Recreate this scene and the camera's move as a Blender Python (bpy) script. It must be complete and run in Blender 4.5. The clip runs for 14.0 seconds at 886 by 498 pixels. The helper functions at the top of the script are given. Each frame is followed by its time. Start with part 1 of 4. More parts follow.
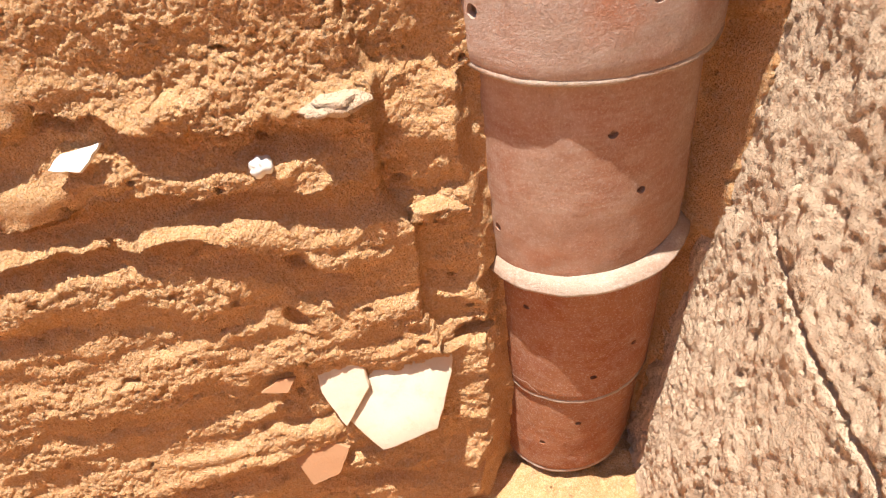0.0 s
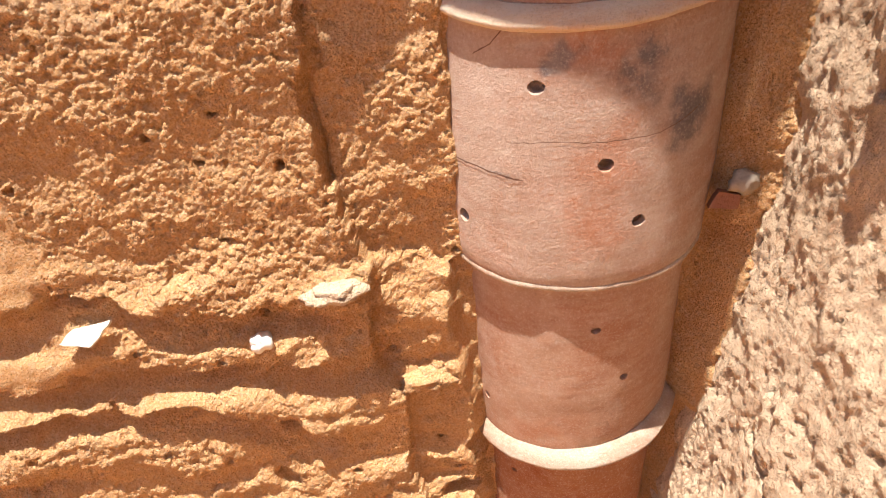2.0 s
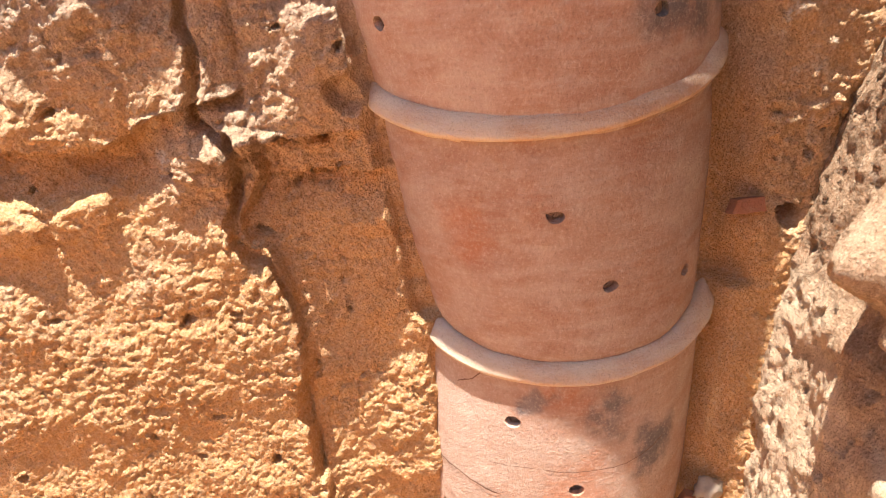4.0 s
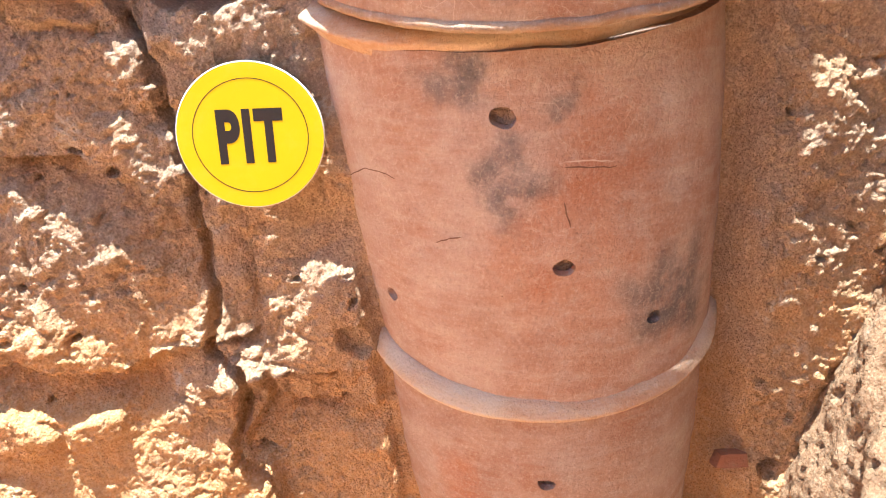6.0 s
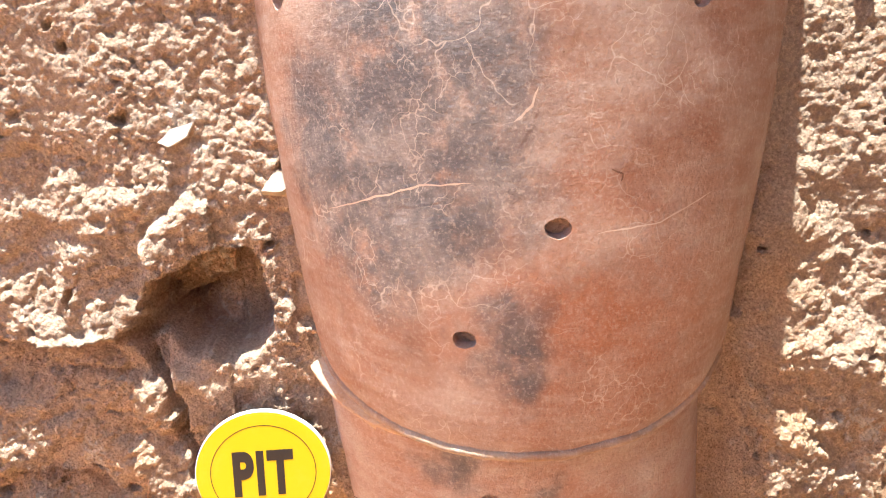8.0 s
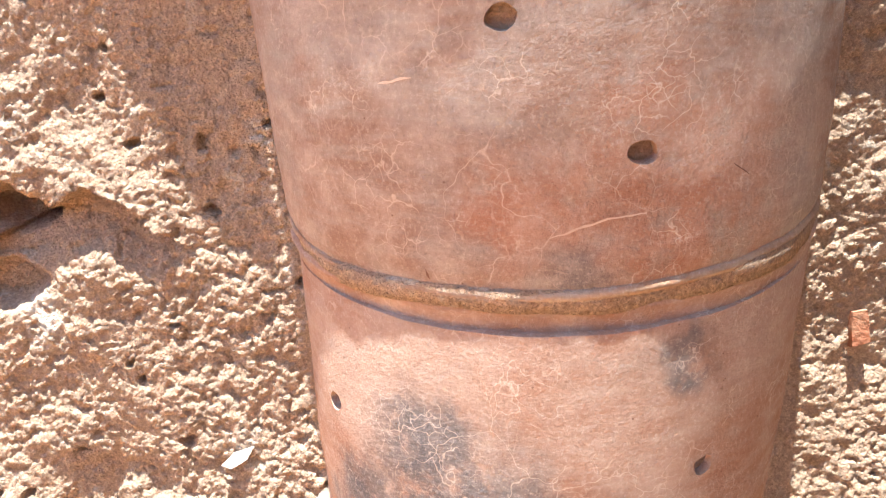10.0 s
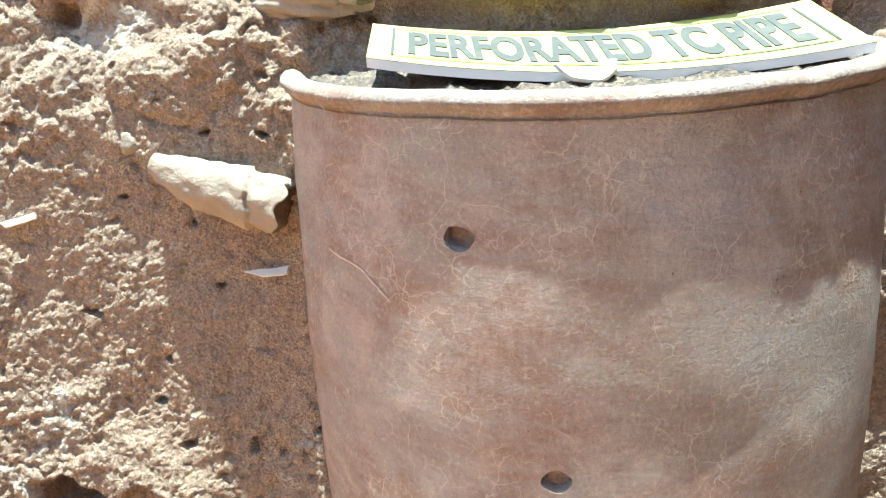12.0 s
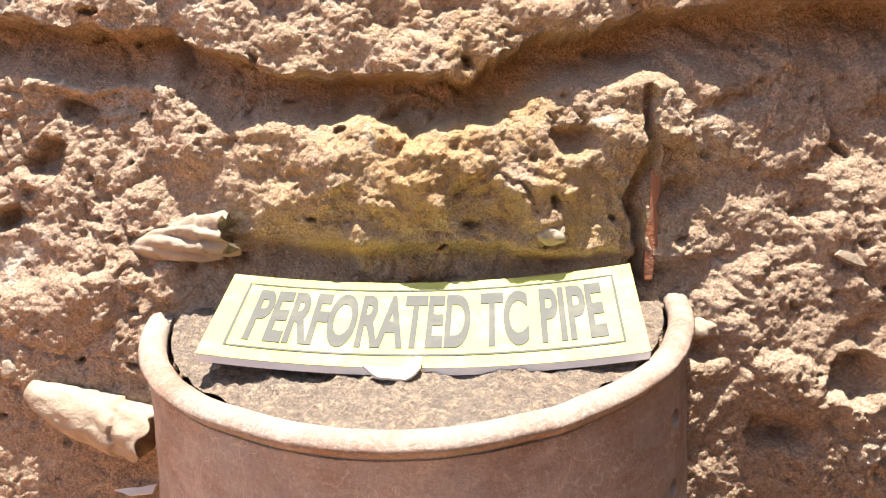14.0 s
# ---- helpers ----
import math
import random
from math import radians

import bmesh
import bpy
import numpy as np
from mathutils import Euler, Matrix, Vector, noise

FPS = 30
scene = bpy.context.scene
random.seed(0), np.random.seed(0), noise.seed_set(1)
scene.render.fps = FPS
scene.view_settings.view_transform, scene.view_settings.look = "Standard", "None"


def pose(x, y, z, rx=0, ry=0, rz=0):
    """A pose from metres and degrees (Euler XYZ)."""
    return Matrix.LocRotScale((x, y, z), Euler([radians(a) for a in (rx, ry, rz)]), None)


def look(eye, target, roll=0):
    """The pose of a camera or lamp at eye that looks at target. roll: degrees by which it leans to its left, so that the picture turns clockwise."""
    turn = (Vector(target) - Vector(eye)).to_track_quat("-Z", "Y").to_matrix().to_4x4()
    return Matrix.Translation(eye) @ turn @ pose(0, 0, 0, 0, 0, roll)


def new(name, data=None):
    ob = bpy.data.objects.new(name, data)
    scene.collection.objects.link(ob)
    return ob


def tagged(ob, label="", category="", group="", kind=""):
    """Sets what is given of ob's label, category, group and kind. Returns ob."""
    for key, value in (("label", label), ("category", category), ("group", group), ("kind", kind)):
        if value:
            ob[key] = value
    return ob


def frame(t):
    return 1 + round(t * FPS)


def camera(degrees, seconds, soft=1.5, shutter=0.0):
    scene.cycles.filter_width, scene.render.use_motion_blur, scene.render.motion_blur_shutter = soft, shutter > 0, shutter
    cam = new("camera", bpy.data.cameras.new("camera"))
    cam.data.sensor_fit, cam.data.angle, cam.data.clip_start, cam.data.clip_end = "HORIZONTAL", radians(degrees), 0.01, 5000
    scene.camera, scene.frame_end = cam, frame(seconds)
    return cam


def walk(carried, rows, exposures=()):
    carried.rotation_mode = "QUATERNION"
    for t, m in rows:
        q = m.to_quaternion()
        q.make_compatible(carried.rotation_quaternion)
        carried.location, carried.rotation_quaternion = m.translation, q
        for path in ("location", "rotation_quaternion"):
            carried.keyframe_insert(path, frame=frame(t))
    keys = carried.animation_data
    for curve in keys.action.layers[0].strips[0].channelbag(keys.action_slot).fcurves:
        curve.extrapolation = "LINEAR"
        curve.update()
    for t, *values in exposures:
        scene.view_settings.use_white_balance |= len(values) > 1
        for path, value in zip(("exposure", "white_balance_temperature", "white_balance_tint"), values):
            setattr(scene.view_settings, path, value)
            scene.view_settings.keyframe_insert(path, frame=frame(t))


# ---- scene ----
cam = camera(69.5, 14.0, soft=1.1)
PATH = [
    (0, (-0.1489, -0.6412, 0.4525), (-0.1686, 0.1121, -0.2049), -13.28),
    (0.5, (-0.144, -0.6375, 0.464), (-0.1617, 0.1283, -0.1788), -12.85),
    (1, (-0.1369, -0.6256, 0.4876), (-0.1515, 0.1536, -0.139), -12.30),
    (1.5, (-0.1277, -0.6184, 0.507), (-0.1389, 0.175, -0.1015), -11.62),
    (2, (-0.1153, -0.5995, 0.5517), (-0.1223, 0.2159, -0.0272), -10.81),
    (2.5, (-0.0977, -0.5838, 0.5938), (-0.0989, 0.2524, 0.0453), -10.21),
    (3, (-0.0943, -0.5761, 0.6202), (-0.0902, 0.2769, 0.0982), -9.44),
    (3.5, (-0.0807, -0.5631, 0.6736), (-0.0687, 0.3126, 0.1909), -8.83),
    (3.7, (-0.0776, -0.5588, 0.6966), (-0.0628, 0.3239, 0.227), -8.54),
    (5.8, (-0.0687, -0.5193, 0.867), (-0.038, 0.402, 0.4795), -4.02),
    (6, (-0.0637, -0.5175, 0.8756), (-0.0316, 0.4068, 0.4952), -3.80),
    (6.5, (-0.0643, -0.5073, 0.9178), (-0.0292, 0.4233, 0.5534), -3.34),
    (7, (-0.0625, -0.4978, 0.9793), (-0.025, 0.4426, 0.6414), -3.01),
    (7.5, (-0.0465, -0.4922, 1.026), (-0.0082, 0.4573, 0.7143), -2.84),
    (7.7, (-0.0484, -0.491, 1.0457), (-0.01, 0.4612, 0.7425), -2.79),
    (9.8, (-0.0505, -0.4746, 1.2965), (-0.0371, 0.4783, 0.9934), -1.20),
    (10, (-0.0536, -0.4706, 1.3191), (-0.0411, 0.4838, 1.021), -1.06),
    (10.5, (-0.0485, -0.4662, 1.3659), (-0.0374, 0.4936, 1.0853), -0.68),
    (11, (-0.056, -0.4593, 1.4141), (-0.0458, 0.5053, 1.1503), -0.31),
    (11.5, (-0.0796, -0.4513, 1.4566), (-0.0714, 0.5175, 1.2086), 0.10),
    (12, (-0.079, -0.4452, 1.5113), (-0.0758, 0.5273, 1.2785), 0.54),
    (12.5, (-0.0908, -0.4425, 1.5591), (-0.089, 0.5344, 1.3454), 0.98),
    (13, (-0.0776, -0.4468, 1.5962), (-0.0735, 0.5337, 1.3996), 1.29),
    (13.5, (-0.0644, -0.4533, 1.6139), (-0.0566, 0.5294, 1.4291), 1.64),
    (14, (0.0156, -0.454, 1.6522), (0.0289, 0.5325, 1.4886), 2.00),
]
walk(cam, [(t, look(eye, target, roll)) for t, eye, target, roll in PATH],
     exposures=[(0.0, 1.08, 6250, 10), (2.5, 1.35, 6400, 10), (3.7, 1.65, 6400, 10), (6.0, 2.18, 5850, 4), (7.7, 2.24, 5900, 4), (10.5, 2.32, 5950, 4), (11.3, 2.3, 5350, -8), (12.0, 1.9, 5250, -14),
                (12.6, 1.74, 5350, -10), (13.2, 1.64, 6050, 4), (14.0, 1.68, 6700, 9)])

# ---- light ----
SUN = Vector((-0.060, -0.010, 0.998)).normalized()
world = bpy.data.worlds.new("world")
scene.world = world
world.use_nodes = True
wn = world.node_tree.nodes
sky = wn.new("ShaderNodeTexSky")
sky.sky_type = "NISHITA"
sky.sun_disc = False
sky.sun_elevation = math.asin(SUN.z)
sky.sun_rotation = math.atan2(SUN.x, SUN.y)
wn["Background"].inputs["Strength"].default_value = 0.105
world.node_tree.links.new(sky.outputs["Color"], wn["Background"].inputs["Color"])
lamp = bpy.data.lights.new("sun", "SUN")
lamp.energy = 5.0
lamp.angle = radians(0.5)
lamp.color = (1.0, 0.95, 0.87)
new("sun", lamp).matrix_world = look(SUN * 20, (0, 0, 0))


# ---- materials ----
class Nodes:
    """Short hand for node materials in metres."""

    def __init__(self, name, roughness=0.9, specular=0.3):
        self.mat = bpy.data.materials.new(name)
        self.mat.use_nodes = True
        self.tree = self.mat.node_tree
        self.bsdf = self.tree.nodes["Principled BSDF"]
        self.bsdf.inputs["Roughness"].default_value = roughness
        self.bsdf.inputs["Specular IOR Level"].default_value = specular
        self.co = self.add("ShaderNodeTexCoord").outputs["Object"]

    def add(self, kind, **props):
        n = self.tree.nodes.new(kind)
        for key, value in props.items():
            setattr(n, key, value)
        return n

    def link(self, a, b):
        self.tree.links.new(a, b)

    def put(self, socket, value):
        if isinstance(value, bpy.types.NodeSocket):
            self.link(value, socket)
        else:
            socket.default_value = value

    def noise(self, scale, detail=4.0, rough=0.6, stretch=None, distort=0.0, co=None):
        n = self.add("ShaderNodeTexNoise")
        n.inputs["Scale"].default_value = scale
        n.inputs["Detail"].default_value = detail
        n.inputs["Roughness"].default_value = rough
        n.inputs["Distortion"].default_value = distort
        src = co or self.co
        if stretch:
            m = self.add("ShaderNodeMapping")
            m.inputs["Scale"].default_value = stretch
            self.link(src, m.inputs["Vector"])
            src = m.outputs["Vector"]
        self.link(src, n.inputs["Vector"])
        return n.outputs["Fac"]

    def voronoi(self, scale, feature="F1", co=None):
        n = self.add("ShaderNodeTexVoronoi", feature=feature)
        n.inputs["Scale"].default_value = scale
        self.link(co or self.co, n.inputs["Vector"])
        return n.outputs["Distance"]

    def warped(self, scale, amount):
        n = self.add("ShaderNodeTexNoise")
        n.inputs["Scale"].default_value = scale
        n.inputs["Detail"].default_value = 3.0
        self.link(self.co, n.inputs["Vector"])
        s = self.add("ShaderNodeVectorMath", operation="MULTIPLY_ADD")
        self.link(n.outputs["Color"], s.inputs[0])
        s.inputs[1].default_value = (amount,) * 3
        self.link(self.co, s.inputs[2])
        return s.outputs["Vector"]

    def ramp(self, fac, lo, hi, a=0.0, b=1.0):
        n = self.add("ShaderNodeMapRange", interpolation_type="SMOOTHSTEP")
        self.put(n.inputs["Value"], fac)
        for key, value in (("From Min", lo), ("From Max", hi), ("To Min", a), ("To Max", b)):
            n.inputs[key].default_value = value
        return n.outputs["Result"]

    def math(self, op, a, b):
        n = self.add("ShaderNodeMath", operation=op)
        self.put(n.inputs[0], a)
        self.put(n.inputs[1], b)
        return n.outputs["Value"]

    def mix(self, fac, a, b, blend="MIX"):
        n = self.add("ShaderNodeMix", data_type="RGBA", blend_type=blend)
        self.put(n.inputs["Factor"], fac)
        socks = [s for s in n.inputs if s.type == "RGBA"]
        for socket, value in zip(socks, (a, b)):
            self.put(socket, value if isinstance(value, bpy.types.NodeSocket) else (*value, 1.0))
        return [s for s in n.outputs if s.type == "RGBA"][0]

    def near(self, place, radius, soft, warp=None):
        """One inside a ball of that radius, fading out over soft metres; warp: (socket, amount) of warped()."""
        n = self.add("ShaderNodeVectorMath", operation="DISTANCE")
        self.link(warp[0] if warp else self.co, n.inputs[0])
        n.inputs[1].default_value = [c + 0.5 * (warp[1] if warp else 0.0) for c in place]
        return self.ramp(n.outputs["Value"], radius - soft, radius + soft, 1.0, 0.0)

    def height(self):
        s = self.add("ShaderNodeSeparateXYZ")
        self.link(self.co, s.inputs[0])
        return s.outputs["Z"]

    def finish(self, colour, bumps=()):
        self.put(self.bsdf.inputs["Base Color"], colour if isinstance(colour, bpy.types.NodeSocket) else (*colour, 1.0))
        last = None
        for fac, distance, strength in bumps:
            b = self.add("ShaderNodeBump")
            b.inputs["Distance"].default_value = distance
            b.inputs["Strength"].default_value = strength
            self.link(fac, b.inputs["Height"])
            if last:
                self.link(last, b.inputs["Normal"])
            last = b.outputs["Normal"]
        if last:
            self.link(last, self.bsdf.inputs["Normal"])
        return self.mat


def soil(name, low, high, z_low, z_high, pale, amount=1.0, yellow=None, streak=None):
    n = Nodes(name, 0.95, 0.15)
    big = n.noise(9.0, 5.0, 0.6)
    fine = n.noise(160.0, 5.0, 0.7)
    mid = n.noise(38.0, 4.0, 0.6, stretch=streak)
    h = n.math("ADD", n.height(), n.ramp(big, 0.3, 0.7, -0.15, 0.15))
    col = n.mix(n.ramp(h, z_low, z_high), low, high)
    col = n.mix(n.ramp(mid, 0.35, 0.75, 0.0, 0.3), col, n.mix(0.4, col, (0.25, 0.12, 0.06)))
    col = n.mix(n.ramp(fine, 0.45, 0.7, 0.0, 0.7), col, n.mix(0.6, col, (0.68, 0.5, 0.33)))
    # dark specks paint in the shade of fine relief that the bumps hardly show
    col = n.mix(n.ramp(fine, 0.28, 0.42, 0.4, 0.0), col, n.mix(0.6, col, (0.12, 0.05, 0.025)))
    grain = n.noise(420.0, 4.0, 0.8)
    col = n.mix(n.ramp(grain, 0.34, 0.43, 0.85, 0.0), col, n.mix(0.5, col, (0.14, 0.055, 0.025)))
    col = n.mix(n.ramp(grain, 0.5, 0.6, 0.0, 0.9 * amount), col, n.mix(0.55, col, (0.86, 0.62, 0.42)))
    if yellow:
        place, radius = yellow
        m = n.math("MULTIPLY", n.near(place, radius, 0.09), n.ramp(n.noise(22.0, 5.0, 0.7), 0.35, 0.65, 0.0, 0.75))
        col = n.mix(m, col, (0.53, 0.335, 0.15))
    chalk = n.math("MULTIPLY", n.ramp(n.noise(17.0, 6.0, 0.65), 0.56, 0.68), n.ramp(n.noise(95.0, 4.0, 0.6), 0.42, 0.58))
    band = n.math("MULTIPLY", n.ramp(n.height(), 0.45, 0.65), chalk)
    col = n.mix(n.math("MULTIPLY", band, amount), col, pale)
    grit = n.ramp(n.voronoi(210.0), 0.12, 0.2, 1.0, 0.0)
    grit = n.math("MULTIPLY", grit, n.ramp(n.noise(60.0), 0.55, 0.62))
    col = n.mix(n.math("MULTIPLY", grit, 0.6), col, (0.6, 0.48, 0.36))
    shaded_hole = n.math("MULTIPLY", n.ramp(n.voronoi(85.0, co=n.warped(70.0, 0.012)), 0.06, 0.26, 1.0, 0.0), n.ramp(n.noise(30.0), 0.56, 0.66))
    # small holes are dented and also tinted dark, their shade put into the colour
    col = n.mix(n.math("MULTIPLY", shaded_hole, 0.3), col, (0.1, 0.05, 0.03))
    return n.finish(col, [(n.math("SUBTRACT", 1.0, shaded_hole), 0.004, 1.0), (n.noise(210.0, 5.0, 0.75), 0.0042, 1.0), (n.voronoi(420.0), 0.0018, 0.9), (n.noise(800.0, 4.0, 0.75), 0.0012, 1.0)])


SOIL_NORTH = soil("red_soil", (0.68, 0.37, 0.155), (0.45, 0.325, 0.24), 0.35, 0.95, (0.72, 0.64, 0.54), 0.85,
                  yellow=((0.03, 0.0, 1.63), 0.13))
# lower tone lifted for the sunlit part, upper tone darkened for the shaded part
SOIL_EAST = soil("pale_soil_sun_to_shade", (0.76, 0.55, 0.37), (0.36, 0.22, 0.13), 0.22, 0.55, (0.72, 0.64, 0.54), 0.5, streak=(1, 1, 0.3))
SOIL_FILL = soil("grey_soil", (0.21, 0.175, 0.15), (0.2, 0.165, 0.14), 0.0, 1.0, (0.4, 0.36, 0.32), 0.3)


SOIL_PACKED = soil("packed_soil", (0.50, 0.34, 0.25), (0.50, 0.34, 0.25), 0.0, 1.0, (0.5, 0.4, 0.32), 0.3)


def clay(name, base, grey=(), orange=(), dust=0.35, craze=0.5):
    """Fired clay with smoke stains, red spots, pale dust and fine root hairs."""
    n = Nodes(name, 0.8, 0.25)
    big = n.noise(11.0, 4.0, 0.6)
    mid = n.noise(45.0, 5.0, 0.65)
    wipe = n.noise(26.0, 4.0, 0.6, stretch=(1, 1, 5.0))
    col = n.mix(n.ramp(big, 0.35, 0.65), base, tuple(c * k for c, k in zip(base, (0.86, 0.66, 0.56))))
    col = n.mix(n.ramp(wipe, 0.4, 0.7, 0.0, 0.5), col, tuple(min(1, c * k) for c, k in zip(base, (1.12, 1.25, 1.3))))
    rag = n.ramp(mid, 0.28, 0.55)
    ragged = (n.warped(30.0, 0.07), 0.07)
    for place, radius in orange:
        col = n.mix(n.math("MULTIPLY", n.near(place, radius, radius * 0.6, ragged), n.math("MULTIPLY", rag, 0.48)), col, (0.46, 0.17, 0.075))
    for place, radius in grey:
        col = n.mix(n.math("MULTIPLY", n.near(place, radius, radius * 0.5, ragged), n.math("MULTIPLY", rag, 0.85)), col, (0.125, 0.115, 0.12))
    powder = n.math("MULTIPLY", n.ramp(n.noise(23.0, 6.0, 0.7, distort=0.6), 0.42, 0.75), dust)
    col = n.mix(powder, col, (0.62, 0.5, 0.42))
    lines = n.ramp(n.voronoi(75.0, "DISTANCE_TO_EDGE", n.warped(60.0, 0.02)), 0.0, 0.035, 1.0, 0.0)
    lines = n.math("MULTIPLY", lines, n.ramp(n.noise(30.0, 4.0), 0.45, 0.65, 0.0, craze))
    hairs = n.ramp(n.voronoi(26.0, "DISTANCE_TO_EDGE", n.warped(22.0, 0.06)), 0.0, 0.012, 1.0, 0.0)
    hairs = n.math("MULTIPLY", hairs, n.ramp(n.noise(14.0, 3.0), 0.5, 0.62, 0.0, craze))
    col = n.mix(n.math("MAXIMUM", lines, hairs), col, (0.68, 0.56, 0.46))
    speck = n.noise(420.0, 3.0, 0.7)
    col = n.mix(n.ramp(speck, 0.5, 0.72, 0.0, 0.4), col, (0.62, 0.52, 0.44))
    col = n.mix(n.ramp(speck, 0.28, 0.46, 0.35, 0.0), col, n.mix(0.7, col, (0.13, 0.08, 0.06)))
    blot = n.noise(85.0, 5.0, 0.7)
    col = n.mix(n.ramp(blot, 0.5, 0.7, 0.0, 0.3), col, n.mix(0.6, col, (0.6, 0.5, 0.43)))
    pits = n.ramp(n.voronoi(170.0), 0.06, 0.14, 1.0, 0.0)
    pits = n.math("MULTIPLY", pits, n.ramp(n.noise(50.0), 0.6, 0.66))
    col = n.mix(n.math("MULTIPLY", pits, 0.7), col, (0.16, 0.08, 0.05))
    wheel = n.noise(70.0, 3.0, 0.5, stretch=(0.15, 0.15, 3.0))
    return n.finish(col, [(wheel, 0.0008, 0.35), (n.noise(330.0, 5.0, 0.75), 0.0016, 1.0), (mid, 0.003, 0.6)])


def plain(name, colour, roughness=0.6, wear=0.15, wear_colour=(0.5, 0.45, 0.4), grain=300.0, depth=0.0004):
    n = Nodes(name, roughness)
    m = n.ramp(n.noise(40.0, 6.0, 0.7), 0.45, 0.75, 0.0, wear)
    col = n.mix(m, colour, wear_colour)
    return n.finish(col, [(n.noise(grain, 4.0, 0.6), depth, 0.7)])


SHELL = plain("weathered_shell", (0.35, 0.275, 0.205), 0.75, 0.7, (0.27, 0.185, 0.12), 260.0, 0.0018)
SHERD = plain("pale_sherd", (0.62, 0.51, 0.38), 0.8, 0.5, (0.48, 0.34, 0.22), 250.0, 0.0006)
SHERD_RED = plain("red_sherd", (0.42, 0.22, 0.11), 0.85, 0.5, (0.42, 0.2, 0.09), 250.0, 0.0008)
WHITE = plain("chalk_white", (0.74, 0.7, 0.64), 0.8, 0.3, (0.6, 0.5, 0.4), 200.0, 0.0008)
BRICK = plain("brick_red", (0.30, 0.12, 0.065), 0.9, 0.8, (0.30, 0.19, 0.12), 240.0, 0.003)
YELLOW = plain("yellow_print", (0.72, 0.5, 0.0), 0.4, 0.06, (0.9, 0.85, 0.4), 400.0, 0.0001)
FADED = plain("faded_yellow", (0.57, 0.55, 0.14), 0.5, 0.6, (0.62, 0.61, 0.38), 400.0, 0.0001)
FOAM = plain("white_foam_board", (0.86, 0.86, 0.9), 0.6, 0.1, (0.6, 0.55, 0.5), 400.0, 0.0002)
INK = plain("black_ink", (0.025, 0.02, 0.02), 0.5, 0.1, (0.2, 0.16, 0.05))
INK_FADED = plain("faded_ink", (0.085, 0.085, 0.08), 0.6, 0.35, (0.2, 0.19, 0.13), 500.0, 0.0001)


# ---- meshes ----
def mesh_object(name, verts, faces, mat, parent=None, label="", smooth=True):
    me = bpy.data.meshes.new(name)
    me.from_pydata([tuple(v) for v in verts], [], [tuple(f) for f in faces])
    me.materials.append(mat)
    if smooth:
        me.polygons.foreach_set("use_smooth", [True] * len(me.polygons))
    ob = new(name, me)
    if parent:
        ob.parent = parent
    return tagged(ob, label)


def part(name, bm, mat, parent=None, label="", smooth=True):
    me = bpy.data.meshes.new(name)
    bmesh.ops.recalc_face_normals(bm, faces=bm.faces[:])
    bm.to_mesh(me)
    bm.free()
    me.materials.append(mat)
    if smooth:
        me.polygons.foreach_set("use_smooth", [True] * len(me.polygons))
    ob = new(name, me)
    if parent:
        ob.parent = parent
    return tagged(ob, label)


def empty(name, label, category, group=""):
    return tagged(new(name), label, category, group)


def lattice(u, v, seed):
    """Smooth noise in -1..1 on arrays."""
    rng = np.random.RandomState(seed)
    table = rng.rand(256, 256) * 2 - 1
    iu, iv = np.floor(u).astype(int), np.floor(v).astype(int)
    fu, fv = u - iu, v - iv
    fu, fv = fu * fu * fu * (fu * (fu * 6 - 15) + 10), fv * fv * fv * (fv * (fv * 6 - 15) + 10)
    a, b = table[iu % 256, iv % 256], table[(iu + 1) % 256, iv % 256]
    c, d = table[iu % 256, (iv + 1) % 256], table[(iu + 1) % 256, (iv + 1) % 256]
    return (a * (1 - fu) + b * fu) * (1 - fv) + (c * (1 - fu) + d * fu) * fv


def fbm(u, v, size, seed, octaves=4, gain=0.5):
    out, amp = 0, 1.0
    for k in range(octaves):
        out = out + amp * lattice(u / size + 13.7 * k, v / size + 5.1 * k, seed + k)
        size, amp = size / 2, amp * gain
    return out


def cells(u, v, size, seed):
    """Distance to the nearest and second nearest scattered point, in cell sizes, and that cell's chance value."""
    rng = np.random.RandomState(seed)
    px, py, val = rng.rand(128, 128), rng.rand(128, 128), rng.rand(128, 128)
    u, v = u / size, v / size
    iu, iv = np.floor(u).astype(int), np.floor(v).astype(int)
    d1, d2, best = np.full(u.shape, 9.0), np.full(u.shape, 9.0), np.zeros(u.shape)
    for a in (-1, 0, 1):
        for b in (-1, 0, 1):
            cu, cv = (iu + a) % 128, (iv + b) % 128
            d = np.hypot(iu + a + px[cu, cv] - u, iv + b + py[cu, cv] - v)
            closer = d < d1
            d2 = np.where(closer, d1, np.minimum(d2, d))
            best = np.where(closer, val[cu, cv], best)
            d1 = np.where(closer, d, d1)
    return d1, d2, best


def to_line(u, v, pts):
    """Distance to a broken line, and the signed height above it."""
    best, side = np.full(u.shape, 9.0), np.zeros(u.shape)
    for (ax, ay), (bx, by) in zip(pts, pts[1:]):
        dx, dy = bx - ax, by - ay
        k = np.clip(((u - ax) * dx + (v - ay) * dy) / (dx * dx + dy * dy), 0, 1)
        ex, ey = u - ax - k * dx, v - ay - k * dy
        d = np.hypot(ex, ey)
        s = np.sign(dx * ey - dy * ex)
        side = np.where(d < best, s * d, side)
        best = np.minimum(best, d)
    return best, side


def smooth_step(x, lo, hi):
    t = np.clip((x - lo) / (hi - lo), 0, 1)
    return t * t * (3 - 2 * t)


